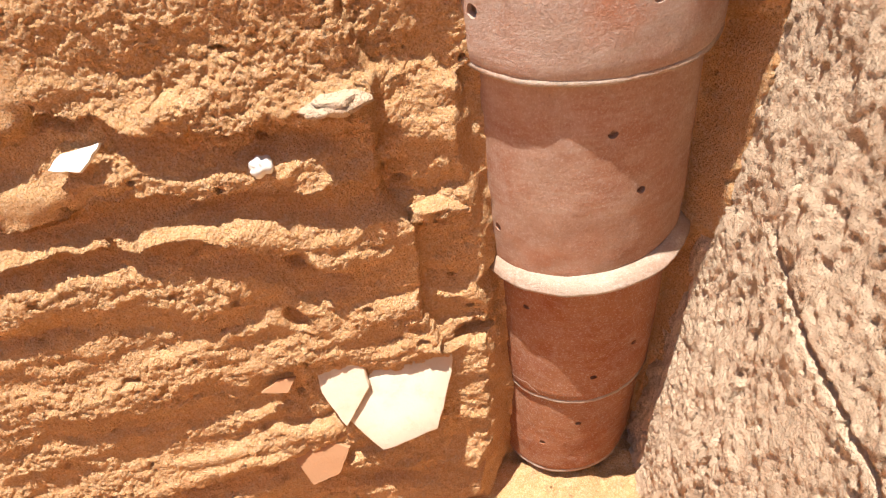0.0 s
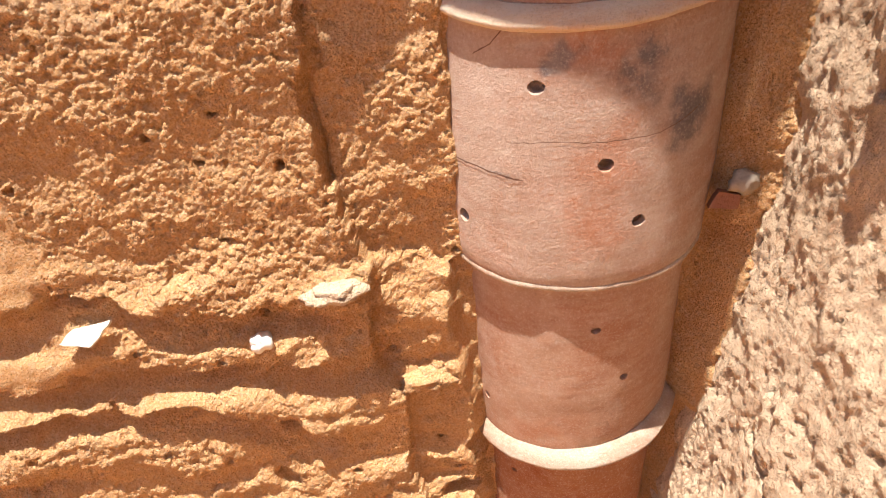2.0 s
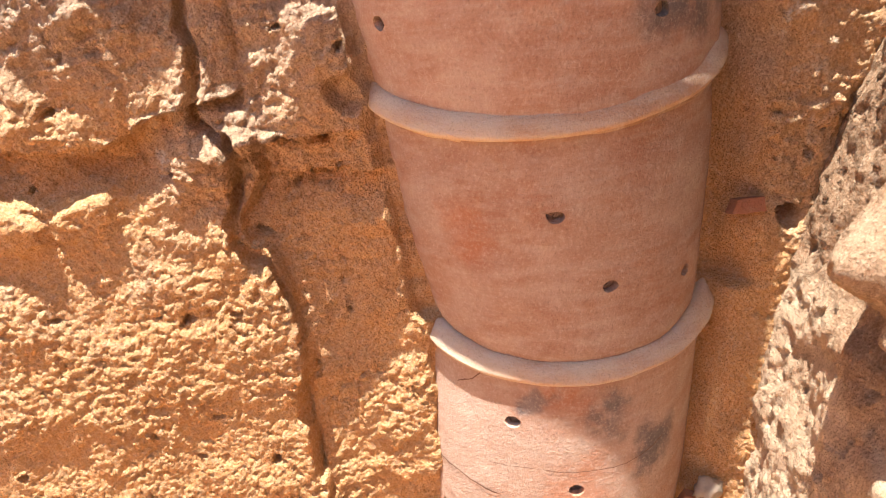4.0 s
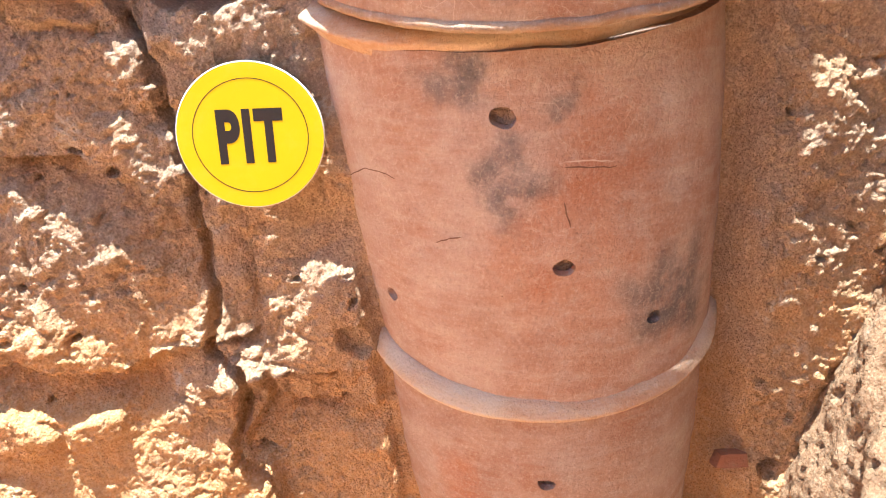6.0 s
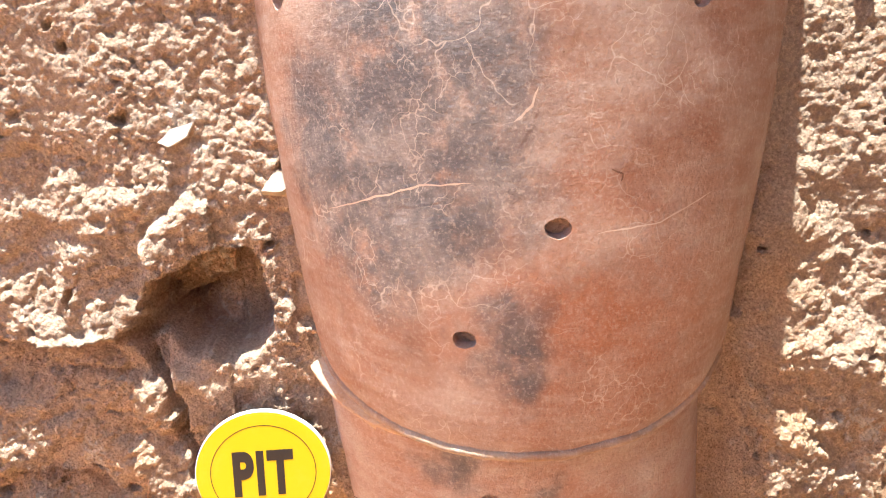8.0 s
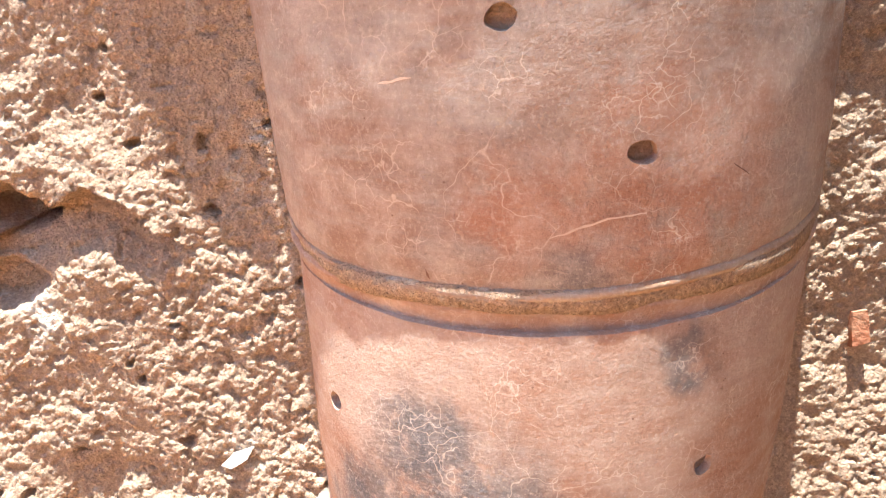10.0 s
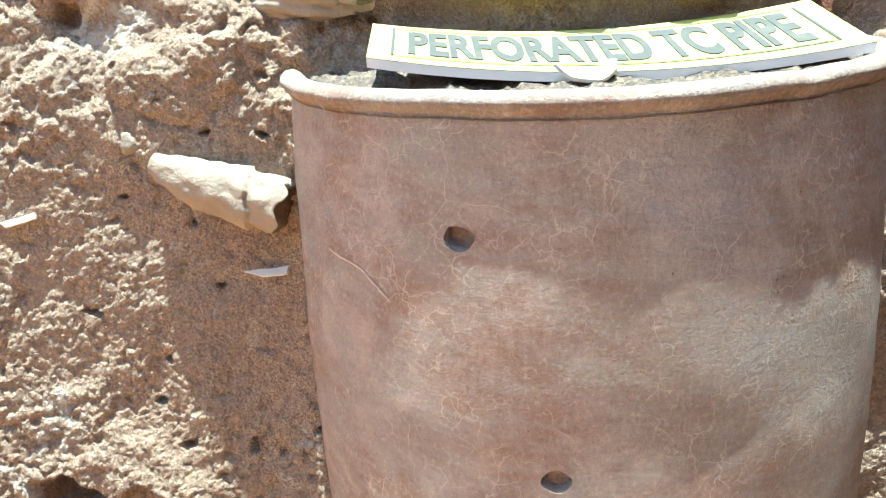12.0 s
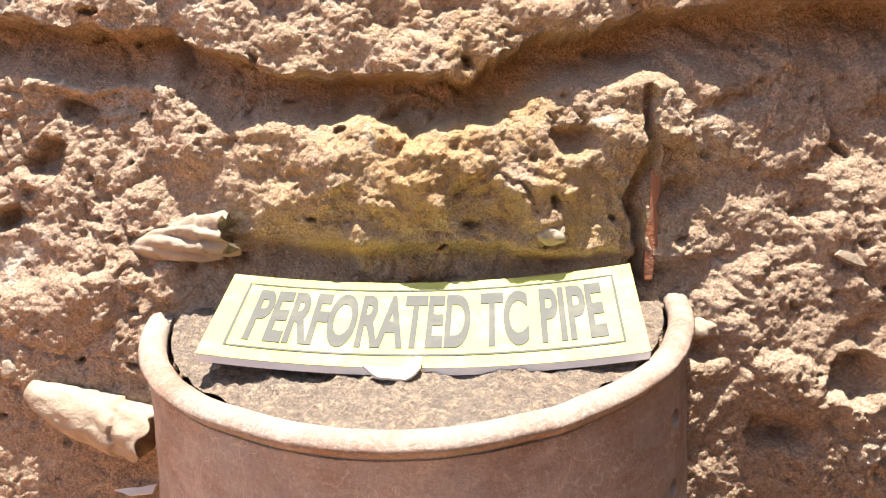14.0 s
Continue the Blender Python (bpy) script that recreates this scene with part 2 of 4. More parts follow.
def sheet(name, points, mat):
    """A surface from a grid of points (rows, columns, 3)."""
    rows, cols = points.shape[:2]
    i = np.arange(rows * cols).reshape(rows, cols)
    quads = np.stack([i[:-1, :-1], i[:-1, 1:], i[1:, 1:], i[1:, :-1]], -1).reshape(-1, 4)
    me = bpy.data.meshes.new(name)
    me.vertices.add(rows * cols)
    me.vertices.foreach_set("co", points.reshape(-1).astype(np.float32))
    me.loops.add(quads.size)
    me.loops.foreach_set("vertex_index", quads.reshape(-1).astype(np.int32))
    me.polygons.add(len(quads))
    me.polygons.foreach_set("loop_start", np.arange(0, quads.size, 4, dtype=np.int32))
    me.update(calc_edges=True)
    me.polygons.foreach_set("use_smooth", np.ones(len(quads), dtype=bool))
    me.materials.append(mat)
    return new(name, me)


# ---- pipe rings: bottom (x, y, z, radius, lean x, lean y), top, lip radius ----
RINGS = {
    "a": ((0.026, 0.006, 1.228, 0.186, -0.085, -0.145), (0.005, 0.012, 1.544, 0.186, -0.07, -0.15), 0.193),
    "b": ((0.020, -0.043, 0.890, 0.147, -0.03, -0.26), (0.026, 0.001, 1.222, 0.181, -0.065, -0.12), 0.187),
    "c": ((0.033, -0.030, 0.615, 0.135, 0.0, -0.12), (0.013, -0.019, 0.892, 0.147, -0.03, -0.24), 0.1515),
    "d": ((0.036, -0.052, 0.432, 0.117, 0.0, -0.14), (0.028, -0.032, 0.645, 0.135, -0.04, -0.22), 0.146),
    "e": ((0.010, -0.074, 0.195, 0.1235, 0.04, 0.0), (0.036, -0.042, 0.436, 0.127, 0.0, -0.12), 0.138),
    "f": ((-0.008, -0.096, -0.030, 0.106, -0.02, 0.1), (0.010, -0.082, 0.205, 0.1065, 0.04, 0.0), 0.0),
    "g": ((-0.027, -0.117, -0.224, 0.092, -0.02, 0.15), (-0.007, -0.100, -0.012, 0.097, -0.06, 0.06), 0.117),
    "h": ((-0.050, -0.119, -0.372, 0.088, 0.0, 0.08), (-0.028, -0.117, -0.212, 0.086, -0.02, 0.15), 0.0),
}


def axis_at(z):
    """Centre and radius of the stack at a height (arrays)."""
    zs, xs, ys, rs = [], [], [], []
    for low, top, lip in reversed(list(RINGS.values())):
        for e in (low, top):
            zs.append(e[2]), xs.append(e[0]), ys.append(e[1]), rs.append(e[3])
    order = np.argsort(zs)
    pick = lambda a: np.interp(z, np.array(zs)[order], np.array(a)[order])
    return pick(xs), pick(ys), pick(rs)


# ---- back wall of the pit ----
LEDGES = [
    [(-0.56, 0.225), (-0.46, 0.239), (-0.41, 0.222), (-0.354, 0.203), (-0.272, 0.194), (-0.21, 0.17)],
    [(-0.62, 0.16), (-0.47, 0.154), (-0.40, 0.146), (-0.333, 0.141), (-0.214, 0.126)],
    [(-0.66, 0.118), (-0.464, 0.114), (-0.362, 0.094), (-0.283, 0.041)],
    [(-0.8, -0.185), (-0.61, -0.219), (-0.473, -0.224), (-0.376, -0.24), (-0.189, -0.303)],
    [(-0.40, 0.628), (-0.316, 0.616), (-0.242, 0.632)],
    [(-0.40, 0.785), (-0.298, 0.78), (-0.246, 0.74)],
    [(-0.42, 0.888), (-0.33, 0.891), (-0.242, 0.898)],
    [(-0.208, 0.581), (-0.171, 0.568), (-0.12, 0.572)],
    [(-0.36, 1.21), (-0.30, 1.235), (-0.262, 1.215)],
    [(-0.42, 1.728), (-0.235, 1.726), (-0.184, 1.728), (-0.134, 1.708), (-0.071, 1.705), (0.032, 1.703), (0.063, 1.719),
     (0.102, 1.734), (0.168, 1.74), (0.26, 1.755), (0.5, 1.76)],
]
CRACKS = [
    [(-0.216, 0.60), (-0.219, 0.528), (-0.215, 0.495), (-0.202, 0.455), (-0.197, 0.408), (-0.206, 0.354), (-0.2, 0.298)],
    [(-0.25, 0.869), (-0.24, 0.816), (-0.238, 0.779), (-0.224, 0.743), (-0.221, 0.705), (-0.233, 0.65), (-0.231, 0.613), (-0.208, 0.581)],
    [(-0.246, 0.9), (-0.25, 0.869)],
    [(0.158, 1.69), (0.163, 1.647), (0.165, 1.6), (0.17, 1.555)],
]
EDGE = [(-0.20, 0.60), (-0.216, 0.528), (-0.2, 0.455), (-0.197, 0.408), (-0.206, 0.354), (-0.2, 0.282), (-0.194, 0.205), (-0.203, 0.159),
        (-0.204, 0.105), (-0.194, 0.063), (-0.205, -0.055), (-0.19, -0.094)]


PROFILE_Z = (-0.46, -0.02, 0.08, 0.2, 0.36, 0.5, 0.7, 0.9, 1.0, 1.12, 1.3, 1.46, 1.5, 1.55, 1.6, 1.66, 1.73, 2.05)
PROFILE_Y = (-0.215, -0.163, -0.149, -0.128, -0.103, -0.086, -0.069, -0.058, -0.050, -0.0345, -0.016, -0.002, 0.004, 0.016, 0.026, 0.040, 0.050, 0.085)


TURN_Z = (0.4, 0.6, 0.85, 1.1, 1.3, 1.5, 1.7)
TURN = (0.0, -0.07, -0.08, -0.035, -0.04, -0.075, -0.075)


def north_plane(x, z):
    """The back wall leans back with height and its right end comes forward."""
    turn = np.interp(z, TURN_Z, TURN) * (x + 0.25)
    corner = 0.2 * np.maximum(x - 0.02, 0) * (1 - smooth_step(z, 0.3, 0.6))
    return np.interp(z, PROFILE_Z, PROFILE_Y) + turn - corner


def dome(d, reach=0.8):
    """Rounded clods round scattered points."""
    return np.sqrt(np.maximum(0, 1 - (d / reach) ** 2))


def north_relief(x, z):
    """How far the back wall stands proud of its plane."""
    wx = x + 0.010 * fbm(x, z, 0.06, 41, 5, 0.55)
    wz = z + 0.008 * fbm(x, z, 0.05, 47, 5, 0.55)
    gx = x + 0.0022 * fbm(x, z, 0.008, 43, 2)
    gz = z + 0.0022 * fbm(x, z, 0.008, 49, 2)
    low = 1 - smooth_step(z, 0.18, 0.32)
    mid = smooth_step(z, 0.45, 0.6) * (1 - smooth_step(z, 0.95, 1.05))
    upper = smooth_step(z, 0.95, 1.1)
    high = smooth_step(z, 1.42, 1.55)
    patch = smooth_step(fbm(x, z, 0.07, 9, 3), -0.5, 0.45)
    crumb = 0.35 + 0.65 * patch
    d = 0.0035 * fbm(x, z, 0.22, 1, 3)
    d += (0.0016 + 0.0040 * high + 0.0048 * mid) * fbm(wx, wz, 0.06, 5, 3, 0.5)
    d += (0.0011 + 0.0008 * high + 0.0014 * mid) * fbm(wx, wz, 0.021, 11, 3, 0.6)
    # clods and grains
    d += crumb * 0.0030 * dome(cells(gx, gz, 0.0105, 71)[0])
    d += (0.5 + 0.5 * patch) * 0.0027 * dome(cells(gx, gz, 0.0056, 73)[0])
    d += 0.0016 * dome(cells(x, z, 0.0036, 75)[0])
    d += high * 0.0045 * dome(cells(wx, wz, 0.030, 81)[0]) * (0.5 + patch)
    # bedded layers low on the wall
    d += low * 0.0070 * fbm(x * 0.16, wz, 0.032, 15, 3)
    # blocks
    a, b, val = cells(wx * 1.0, wz * 1.15, 0.075, 77)
    d += (mid * (x < -0.19) + 0.5 * high) * (0.020 * (val - 0.5) * smooth_step(b - a, 0.0, 0.25) - 0.005 * (1 - smooth_step(b - a, 0.0, 0.2)))
    for line in LEDGES:
        far, side = to_line(wx, wz, line)
        fade = 1 - smooth_step(far, 0.012, 0.05)
        depth = 0.026 if line[0][1] > 1.7 else 0.014
        d += np.where(side > 0, 0.35 * depth * fade, -depth * fade * smooth_step(far, 0.0, 0.003))
    for line in CRACKS:
        far, side = to_line(wx, wz, line)
        d -= 0.016 * (1 - smooth_step(far, 0.001, 0.007))
    far, side = to_line(wx, wz, EDGE)
    inside = (z < 0.6) & (z > -0.1)
    d -= inside * (side > 0) * 0.016 * smooth_step(far, 0.0, 0.006) * (1 - smooth_step(far, 0.03, 0.12))
    # trimmed strip beside the pipe
    strip_in = smooth_step(x + 0.006 * fbm(x, z, 0.02, 85, 3), -0.246, -0.232) * (1 - smooth_step(x, 0.0, 0.02))
    d -= strip_in * smooth_step(z, 0.98, 1.03) * (1 - smooth_step(z, 1.30, 1.42)) * 0.0035
    # burrow beside the pipe
    q = np.hypot((wx + 0.197) / 0.048, (wz - 0.910) / 0.038)
    d -= 0.06 * (1 - smooth_step(q, 0.88, 1.04))
    for cx, cz, r, deep in ((-0.354, 1.222, 0.028, 0.045), (-0.01, 1.677, 0.02, 0.016), (0.05, 1.60, 0.03, 0.014), (0.2, 0.484, 0.014, 0.03),
                            (0.30, 1.50, 0.022, 0.02), (-0.28, 1.63, 0.02, 0.02), (-0.25, 1.66, 0.016, 0.015), (0.115, 1.66, 0.02, 0.015),
                            (-0.12, 0.63, 0.018, 0.01), (-0.15, -0.1, 0.02, 0.015), (-0.3, 0.05, 0.02, 0.012), (-0.33, -0.02, 0.018, 0.012),
                            (-0.242, 0.318, 0.006, 0.012), (-0.326, 0.357, 0.004, 0.014), (-0.375, 1.16, 0.03, 0.02), (-0.30, 1.585, 0.016, 0.018),
                            (0.255, 1.46, 0.02, 0.016), (0.20, 1.62, 0.018, 0.012), (-0.34, 1.56, 0.018, 0.014)):
        q = np.hypot(wx - cx, (wz - cz) * 1.4) / r
        d -= deep * (1 - smooth_step(q, 0.5, 1.1))
    # worm holes and pits
    a, b, val = cells(wx, wz * 1.5, 0.055, 91)
    d -= 0.009 * (val > 0.75) * (1 - smooth_step(a, 0.03, 0.10))
    a, b, val = cells(wx, wz * 1.2, 0.021, 93)
    d -= (0.003 + 0.003 * high) * (val > 0.84) * (1 - smooth_step(a / (0.4 + 5 * (val - 0.84)), 0.06, 0.30))
    # hollow behind the sign
    q = np.maximum(np.abs(x - 0.02) / 0.17, np.abs(z - 1.545) / 0.03)
    d -= 0.017 * (1 - smooth_step(q + 0.15 * lattice(x / 0.02, z / 0.02, 95), 0.8, 1.3))
    # boulder-like swelling above the pipe
    q = np.hypot((wx - 0.03) / 0.13, (wz - 1.64) / 0.055)
    d += 0.014 * (1 - smooth_step(q, 0.6, 1.1))
    return d


def north_wall(name, x0, x1, z0, z1, step):
    x, z = np.meshgrid(np.linspace(x0, x1, round((x1 - x0) / step) + 1), np.linspace(z0, z1, round((z1 - z0) / step) + 1))
    y = north_plane(x, z) - north_relief(x, z)
    cx, cy, r = axis_at(z)
    # the cut in which the pipe stands
    off = np.abs(x - cx) - r + 0.004 * fbm(x, z, 0.03, 61, 2)
    cut = cy - 0.33 * r - np.maximum(off, 0) * np.where(x < cx, 1.3, 2.2) + 0.003 * fbm(x, z, 0.012, 63, 2)
    y = np.where((z < 1.5) & (off < 0.1), np.maximum(y, cut), y)
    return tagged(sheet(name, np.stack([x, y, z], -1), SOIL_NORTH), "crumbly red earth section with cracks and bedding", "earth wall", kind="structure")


def east_plane(y, z):
    return 0.082 + 0.149 * (y + 0.284) + 0.215 * (z + 0.069)


def east_wall():
    y, z = np.meshgrid(np.arange(-0.64, 0.10, 0.0027), np.arange(-0.44, 1.2, 0.0027))
    tall = z + 0.15 * y
    d = 0.010 * fbm(y, z, 0.2, 101, 3) + 0.003 * fbm(y, z, 0.05, 105, 3)
    d += 0.0022 * fbm(y * 1.8, tall * 0.6, 0.014, 109, 3, 0.65) + 0.0024 * (1 - cells(y, z, 0.0075, 113)[0])
    a, b, val = cells(y * 1.5, tall, 0.03, 111)
    d -= 0.007 * (val > 0.78) * (1 - smooth_step(a, 0.06, 0.2))
    a, b, val = cells(y * 1.6, tall * 0.8, 0.012, 115)
    d -= 0.004 * (val > 0.84) * (1 - smooth_step(a, 0.1, 0.34))
    far, side = to_line(y + 0.008 * fbm(y, z, 0.03, 117, 3), z, [(-0.27, 0.06), (-0.34, 0.05), (-0.39, 0.046), (-0.47, 0.05), (-0.7, 0.02)])
    d -= 0.014 * (1 - smooth_step(far, 0.0005, 0.004))
    far, side = to_line(y + 0.008 * fbm(y, z, 0.03, 118, 3), z, [(-0.36, -0.3), (-0.33, -0.1), (-0.3, 0.0)])
    d -= 0.010 * (1 - smooth_step(far, 0.001, 0.006))
    # overhanging lumps higher up, in front
    lump = smooth_step(z, 0.36, 0.5) * (1 - smooth_step(y, -0.26, -0.16))
    d += lump * 0.042 * (0.4 + fbm(y, z, 0.09, 121, 3))
    x = east_plane(y, z) - d
    return tagged(sheet("wall_east", np.stack([x, y, z], -1)[:, ::-1], SOIL_EAST), "pale trimmed earth side of the pit, sun and shade in its colour", "earth wall", kind="structure")


def pit_floor():
    x, y = np.meshgrid(np.arange(-0.85, 0.5, 0.006), np.arange(-1.2, 0.1, 0.006))
    z = -0.385 + 0.016 * fbm(x, y, 0.10, 131, 4) + 0.006 * fbm(x, y, 0.02, 135, 3)
    z += 0.03 * smooth_step(x, 0.0, 0.12) + 0.02 * smooth_step(y, -0.3, -0.15) * smooth_step(-x, 0.1, 0.3)
    return tagged(sheet("floor", np.stack([x, y, z], -1), SOIL_NORTH), "trodden red earth floor of the pit", "earth floor", kind="structure")


def block(name, lo, hi, mat, label):
    bm = bmesh.new()
    bmesh.ops.create_cube(bm, size=1.0)
    for v in bm.verts:
        v.co = [lo[k] + (v.co[k] + 0.5) * (hi[k] - lo[k]) for k in range(3)]
    bmesh.ops.subdivide_edges(bm, edges=bm.edges[:], cuts=14, use_grid_fill=True)
    for v in bm.verts:
        if all(lo[k] + 0.01 < v.co[k] < hi[k] - 0.01 for k in (0, 1)) or lo[2] + 0.01 < v.co.z < hi[2] - 0.01:
            v.co += noise.noise_vector(v.co * 2.0) * 0.04
    return tagged(part(name, bm, mat), label, "earth", kind="structure")


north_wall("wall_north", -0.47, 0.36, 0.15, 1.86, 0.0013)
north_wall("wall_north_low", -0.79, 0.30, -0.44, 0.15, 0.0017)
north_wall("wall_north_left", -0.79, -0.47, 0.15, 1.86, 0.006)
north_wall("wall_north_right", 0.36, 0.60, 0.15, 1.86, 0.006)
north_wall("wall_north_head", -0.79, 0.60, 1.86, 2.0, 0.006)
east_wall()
pit_floor()
TOP = 2.3
block("wall_west", (-4.6, -4.5, -0.6), (-4.0, 0.6, TOP), SOIL_NORTH, "plain earth side of the pit")
block("wall_south", (-4.6, -5.1, -0.6), (1.6, -4.5, TOP), SOIL_NORTH, "plain earth side of the pit")
block("wall_north_rest", (-4.0, 0.10, -0.6), (-0.70, 0.6, TOP), SOIL_NORTH, "plain earth side of the pit")
block("wall_north_top", (-0.72, 0.10, 1.98), (1.6, 0.7, TOP), SOIL_NORTH, "plain earth side of the pit")
block("wall_east_front", (0.10, -4.5, -0.6), (0.62, -0.60, TOP), SOIL_EAST, "plain earth side of the pit")
block("wall_east_rest", (0.62, -4.5, -0.6), (1.6, 0.10, TOP), SOIL_EAST, "plain earth side of the pit")
block("floor_rest", (-4.0, -4.5, -0.62), (0.6, 0.1, -0.43), SOIL_NORTH, "trodden earth floor of the pit")


def ground():
    inner = [(-4.1, -4.6), (0.7, -4.6), (0.7, 0.15), (-4.1, 0.15)]
    outer = [(-400, -400), (400, -400), (400, 400), (-400, 400)]
    verts = [(x, y, TOP + 0.004) for x, y in inner + outer]
    faces = [(k, (k + 1) % 4, 4 + (k + 1) % 4, 4 + k) for k in range(4)]
    tagged(mesh_object("ground", verts, faces, SOIL_EAST, smooth=False), "bare dry earth round the pit", "ground", kind="structure")


ground()


# ---- the stacked pipe ----
BELLY = {"a": 0.004, "b": 0.005, "c": 0.003, "d": 0.002, "e": 0.002, "f": 0.002, "g": 0.002, "h": 0.002}

def ring_frame(low, top, s):
    c = Vector(low[:3]).lerp(Vector(top[:3]), s)
    lean = [low[4 + k] + (top[4 + k] - low[4 + k]) * s for k in (0, 1)]
    n = Vector((lean[0], lean[1], 1)).normalized()
    u = Vector((0, 1, 0)).cross(n).normalized()
    return c, u, n.cross(u), n


def ring_point(low, top, s, angle, radius):
    """A point of a ring; angle in degrees from straight ahead of the pit's back, to the right."""
    c, u, v, n = ring_frame(low, top, s)
    a = radians(angle)
    return c + radius * (math.sin(a) * u - math.cos(a) * v)


def dented(a, s, seed, wobble):
    q = Vector((math.sin(a) * 1.2, math.cos(a) * 1.2, s * 2.2 + seed * 7.3))
    return wobble * (noise.noise(q * 1.3) + 0.6 * noise.noise(q * 3.1)) + 0.35 * wobble * noise.noise(q * 9)


def on_body(key, angle, z, out=0.0006):
    """A place on a ring's outer skin at an angle and a height."""
    low, top, lip = RINGS[key]
    height = top[2] - low[2]
    end = 1 - ((0.0102 if key == "a" else 0.018) / height if lip else 0.0)
    seed = list(RINGS).index(key)
    s = (z - low[2]) / height
    for _ in range(4):
        r = low[3] + (top[3] - low[3]) * s + BELLY[key] * math.sin(math.pi * s / end) + dented(radians(angle), s, seed, 0.0016)
        p = ring_point(low, top, s, angle, r + out)
        s = min(end, max(0.0, s + (z - p.z) / height))
    return p


def revolve(low, top, profile, seed, steps=128, wobble=0.0016, closed=True, shift=Vector()):
    """profile: rows of (share of the height, radius, lift)."""
    bm = bmesh.new()
    rows = []
    for s, r, lift in profile:
        c, u, v, n = ring_frame(low, top, s)
        row = []
        for k in range(steps):
            a = 2 * math.pi * k / steps
            way = math.sin(a) * u - math.cos(a) * v
            p = c + n * lift + shift * (min(1.0, max(0.0, (r - top[3]) / 0.004)) if s == 1.0 else 0.0)
            dent = dented(a, s, seed, wobble)
            rise = wobble * 0.9 * noise.noise(Vector((math.sin(a) * 2, math.cos(a) * 2, seed * 3.7)) * 1.5)
            rise += wobble * 0.5 * noise.noise(Vector((math.sin(a) * 9, math.cos(a) * 9, seed * 1.7)))
            row.append(bm.verts.new(p + way * (r + dent) + n * rise))
        rows.append(row)
    pairs = list(zip(rows, rows[1:] + rows[:1])) if closed else list(zip(rows, rows[1:]))
    for a, b in pairs:
        for k in range(steps):
            bm.faces.new((a[k], a[(k + 1) % steps], b[(k + 1) % steps], b[k]))
    return bm


def bored(bm, holes, low, top, name):
    """Cuts the perforations through a ring's wall."""
    me = bpy.data.meshes.new(name)
    bmesh.ops.recalc_face_normals(bm, faces=bm.faces[:])
    bm.to_mesh(me)
    bm.free()
    cut = bmesh.new()
    for angle, z, r in holes:
        s = (z - low[2]) / (top[2] - low[2])
        radius = low[3] + (top[3] - low[3]) * s
        outer = ring_point(low, top, s, angle, radius + 0.03)
        inner = ring_point(low, top, s, angle, radius - 0.05)
        outer.z, inner.z = z - 0.006, z + 0.012
        # keep the opening at its own height in spite of the lean
        m = (outer - inner).to_track_quat("Z", "Y").to_matrix().to_4x4()
        m.translation = (outer + inner) / 2
        got = bmesh.ops.create_cone(cut, segments=20, radius1=r * 0.6, radius2=r * 0.88, depth=(outer - inner).length, cap_ends=True, matrix=m)
        for v in got["verts"]:
            v.co += noise.noise_vector(v.co * 130) * r * 0.22
            v.co.z = z + (v.co.z - z) * 0.8
    tool_mesh = bpy.data.meshes.new("cutter")
    cut.to_mesh(tool_mesh)
    cut.free()
    body, tool = new(name, me), new("cutter", tool_mesh)
    mod = body.modifiers.new("bore", "BOOLEAN")
    mod.operation, mod.object, mod.solver = "DIFFERENCE", tool, "EXACT"
    bpy.context.view_layer.update()
    result = bpy.data.meshes.new_from_object(body.evaluated_get(bpy.context.evaluated_depsgraph_get()))
    bpy.data.objects.remove(body)
    bpy.data.objects.remove(tool)
    return result


HOLES = {
    "a": [(-13.5, 1.332, 0.0095), (5.5, 1.272, 0.009), (-26.5, 1.447, 0.0095), (56, 1.493, 0.009), (54, 1.452, 0.009)],
    "b": [(23.3, 1.096, 0.009), (-56, 1.107, 0.009), (-1.0, 0.989, 0.009), (-18.9, 0.927, 0.0085)],
    "c": [(-13.0, 0.805, 0.0095), (-1.9, 0.712, 0.009), (23.7, 0.666, 0.008), (-55.4, 0.675, 0.008)],
    "d": [(-9.6, 0.543, 0.008), (6.5, 0.483, 0.0075), (41.2, 0.470, 0.008)],
    "e": [(-28.2, 0.366, 0.0085), (-3.8, 0.305, 0.008), (9.4, 0.254, 0.008), (-61.6, 0.248, 0.0085)],
    "f": [(-2.4, 0.145, 0.006), (13.2, 0.082, 0.006), (-65, 0.027, 0.007)],
    "g": [(-50, -0.070, 0.005), (-2.8, -0.166, 0.005), (26, -0.132, 0.005)],
    "h": [(-7.9, -0.257, 0.005), (-34.9, -0.305, 0.005)],
}
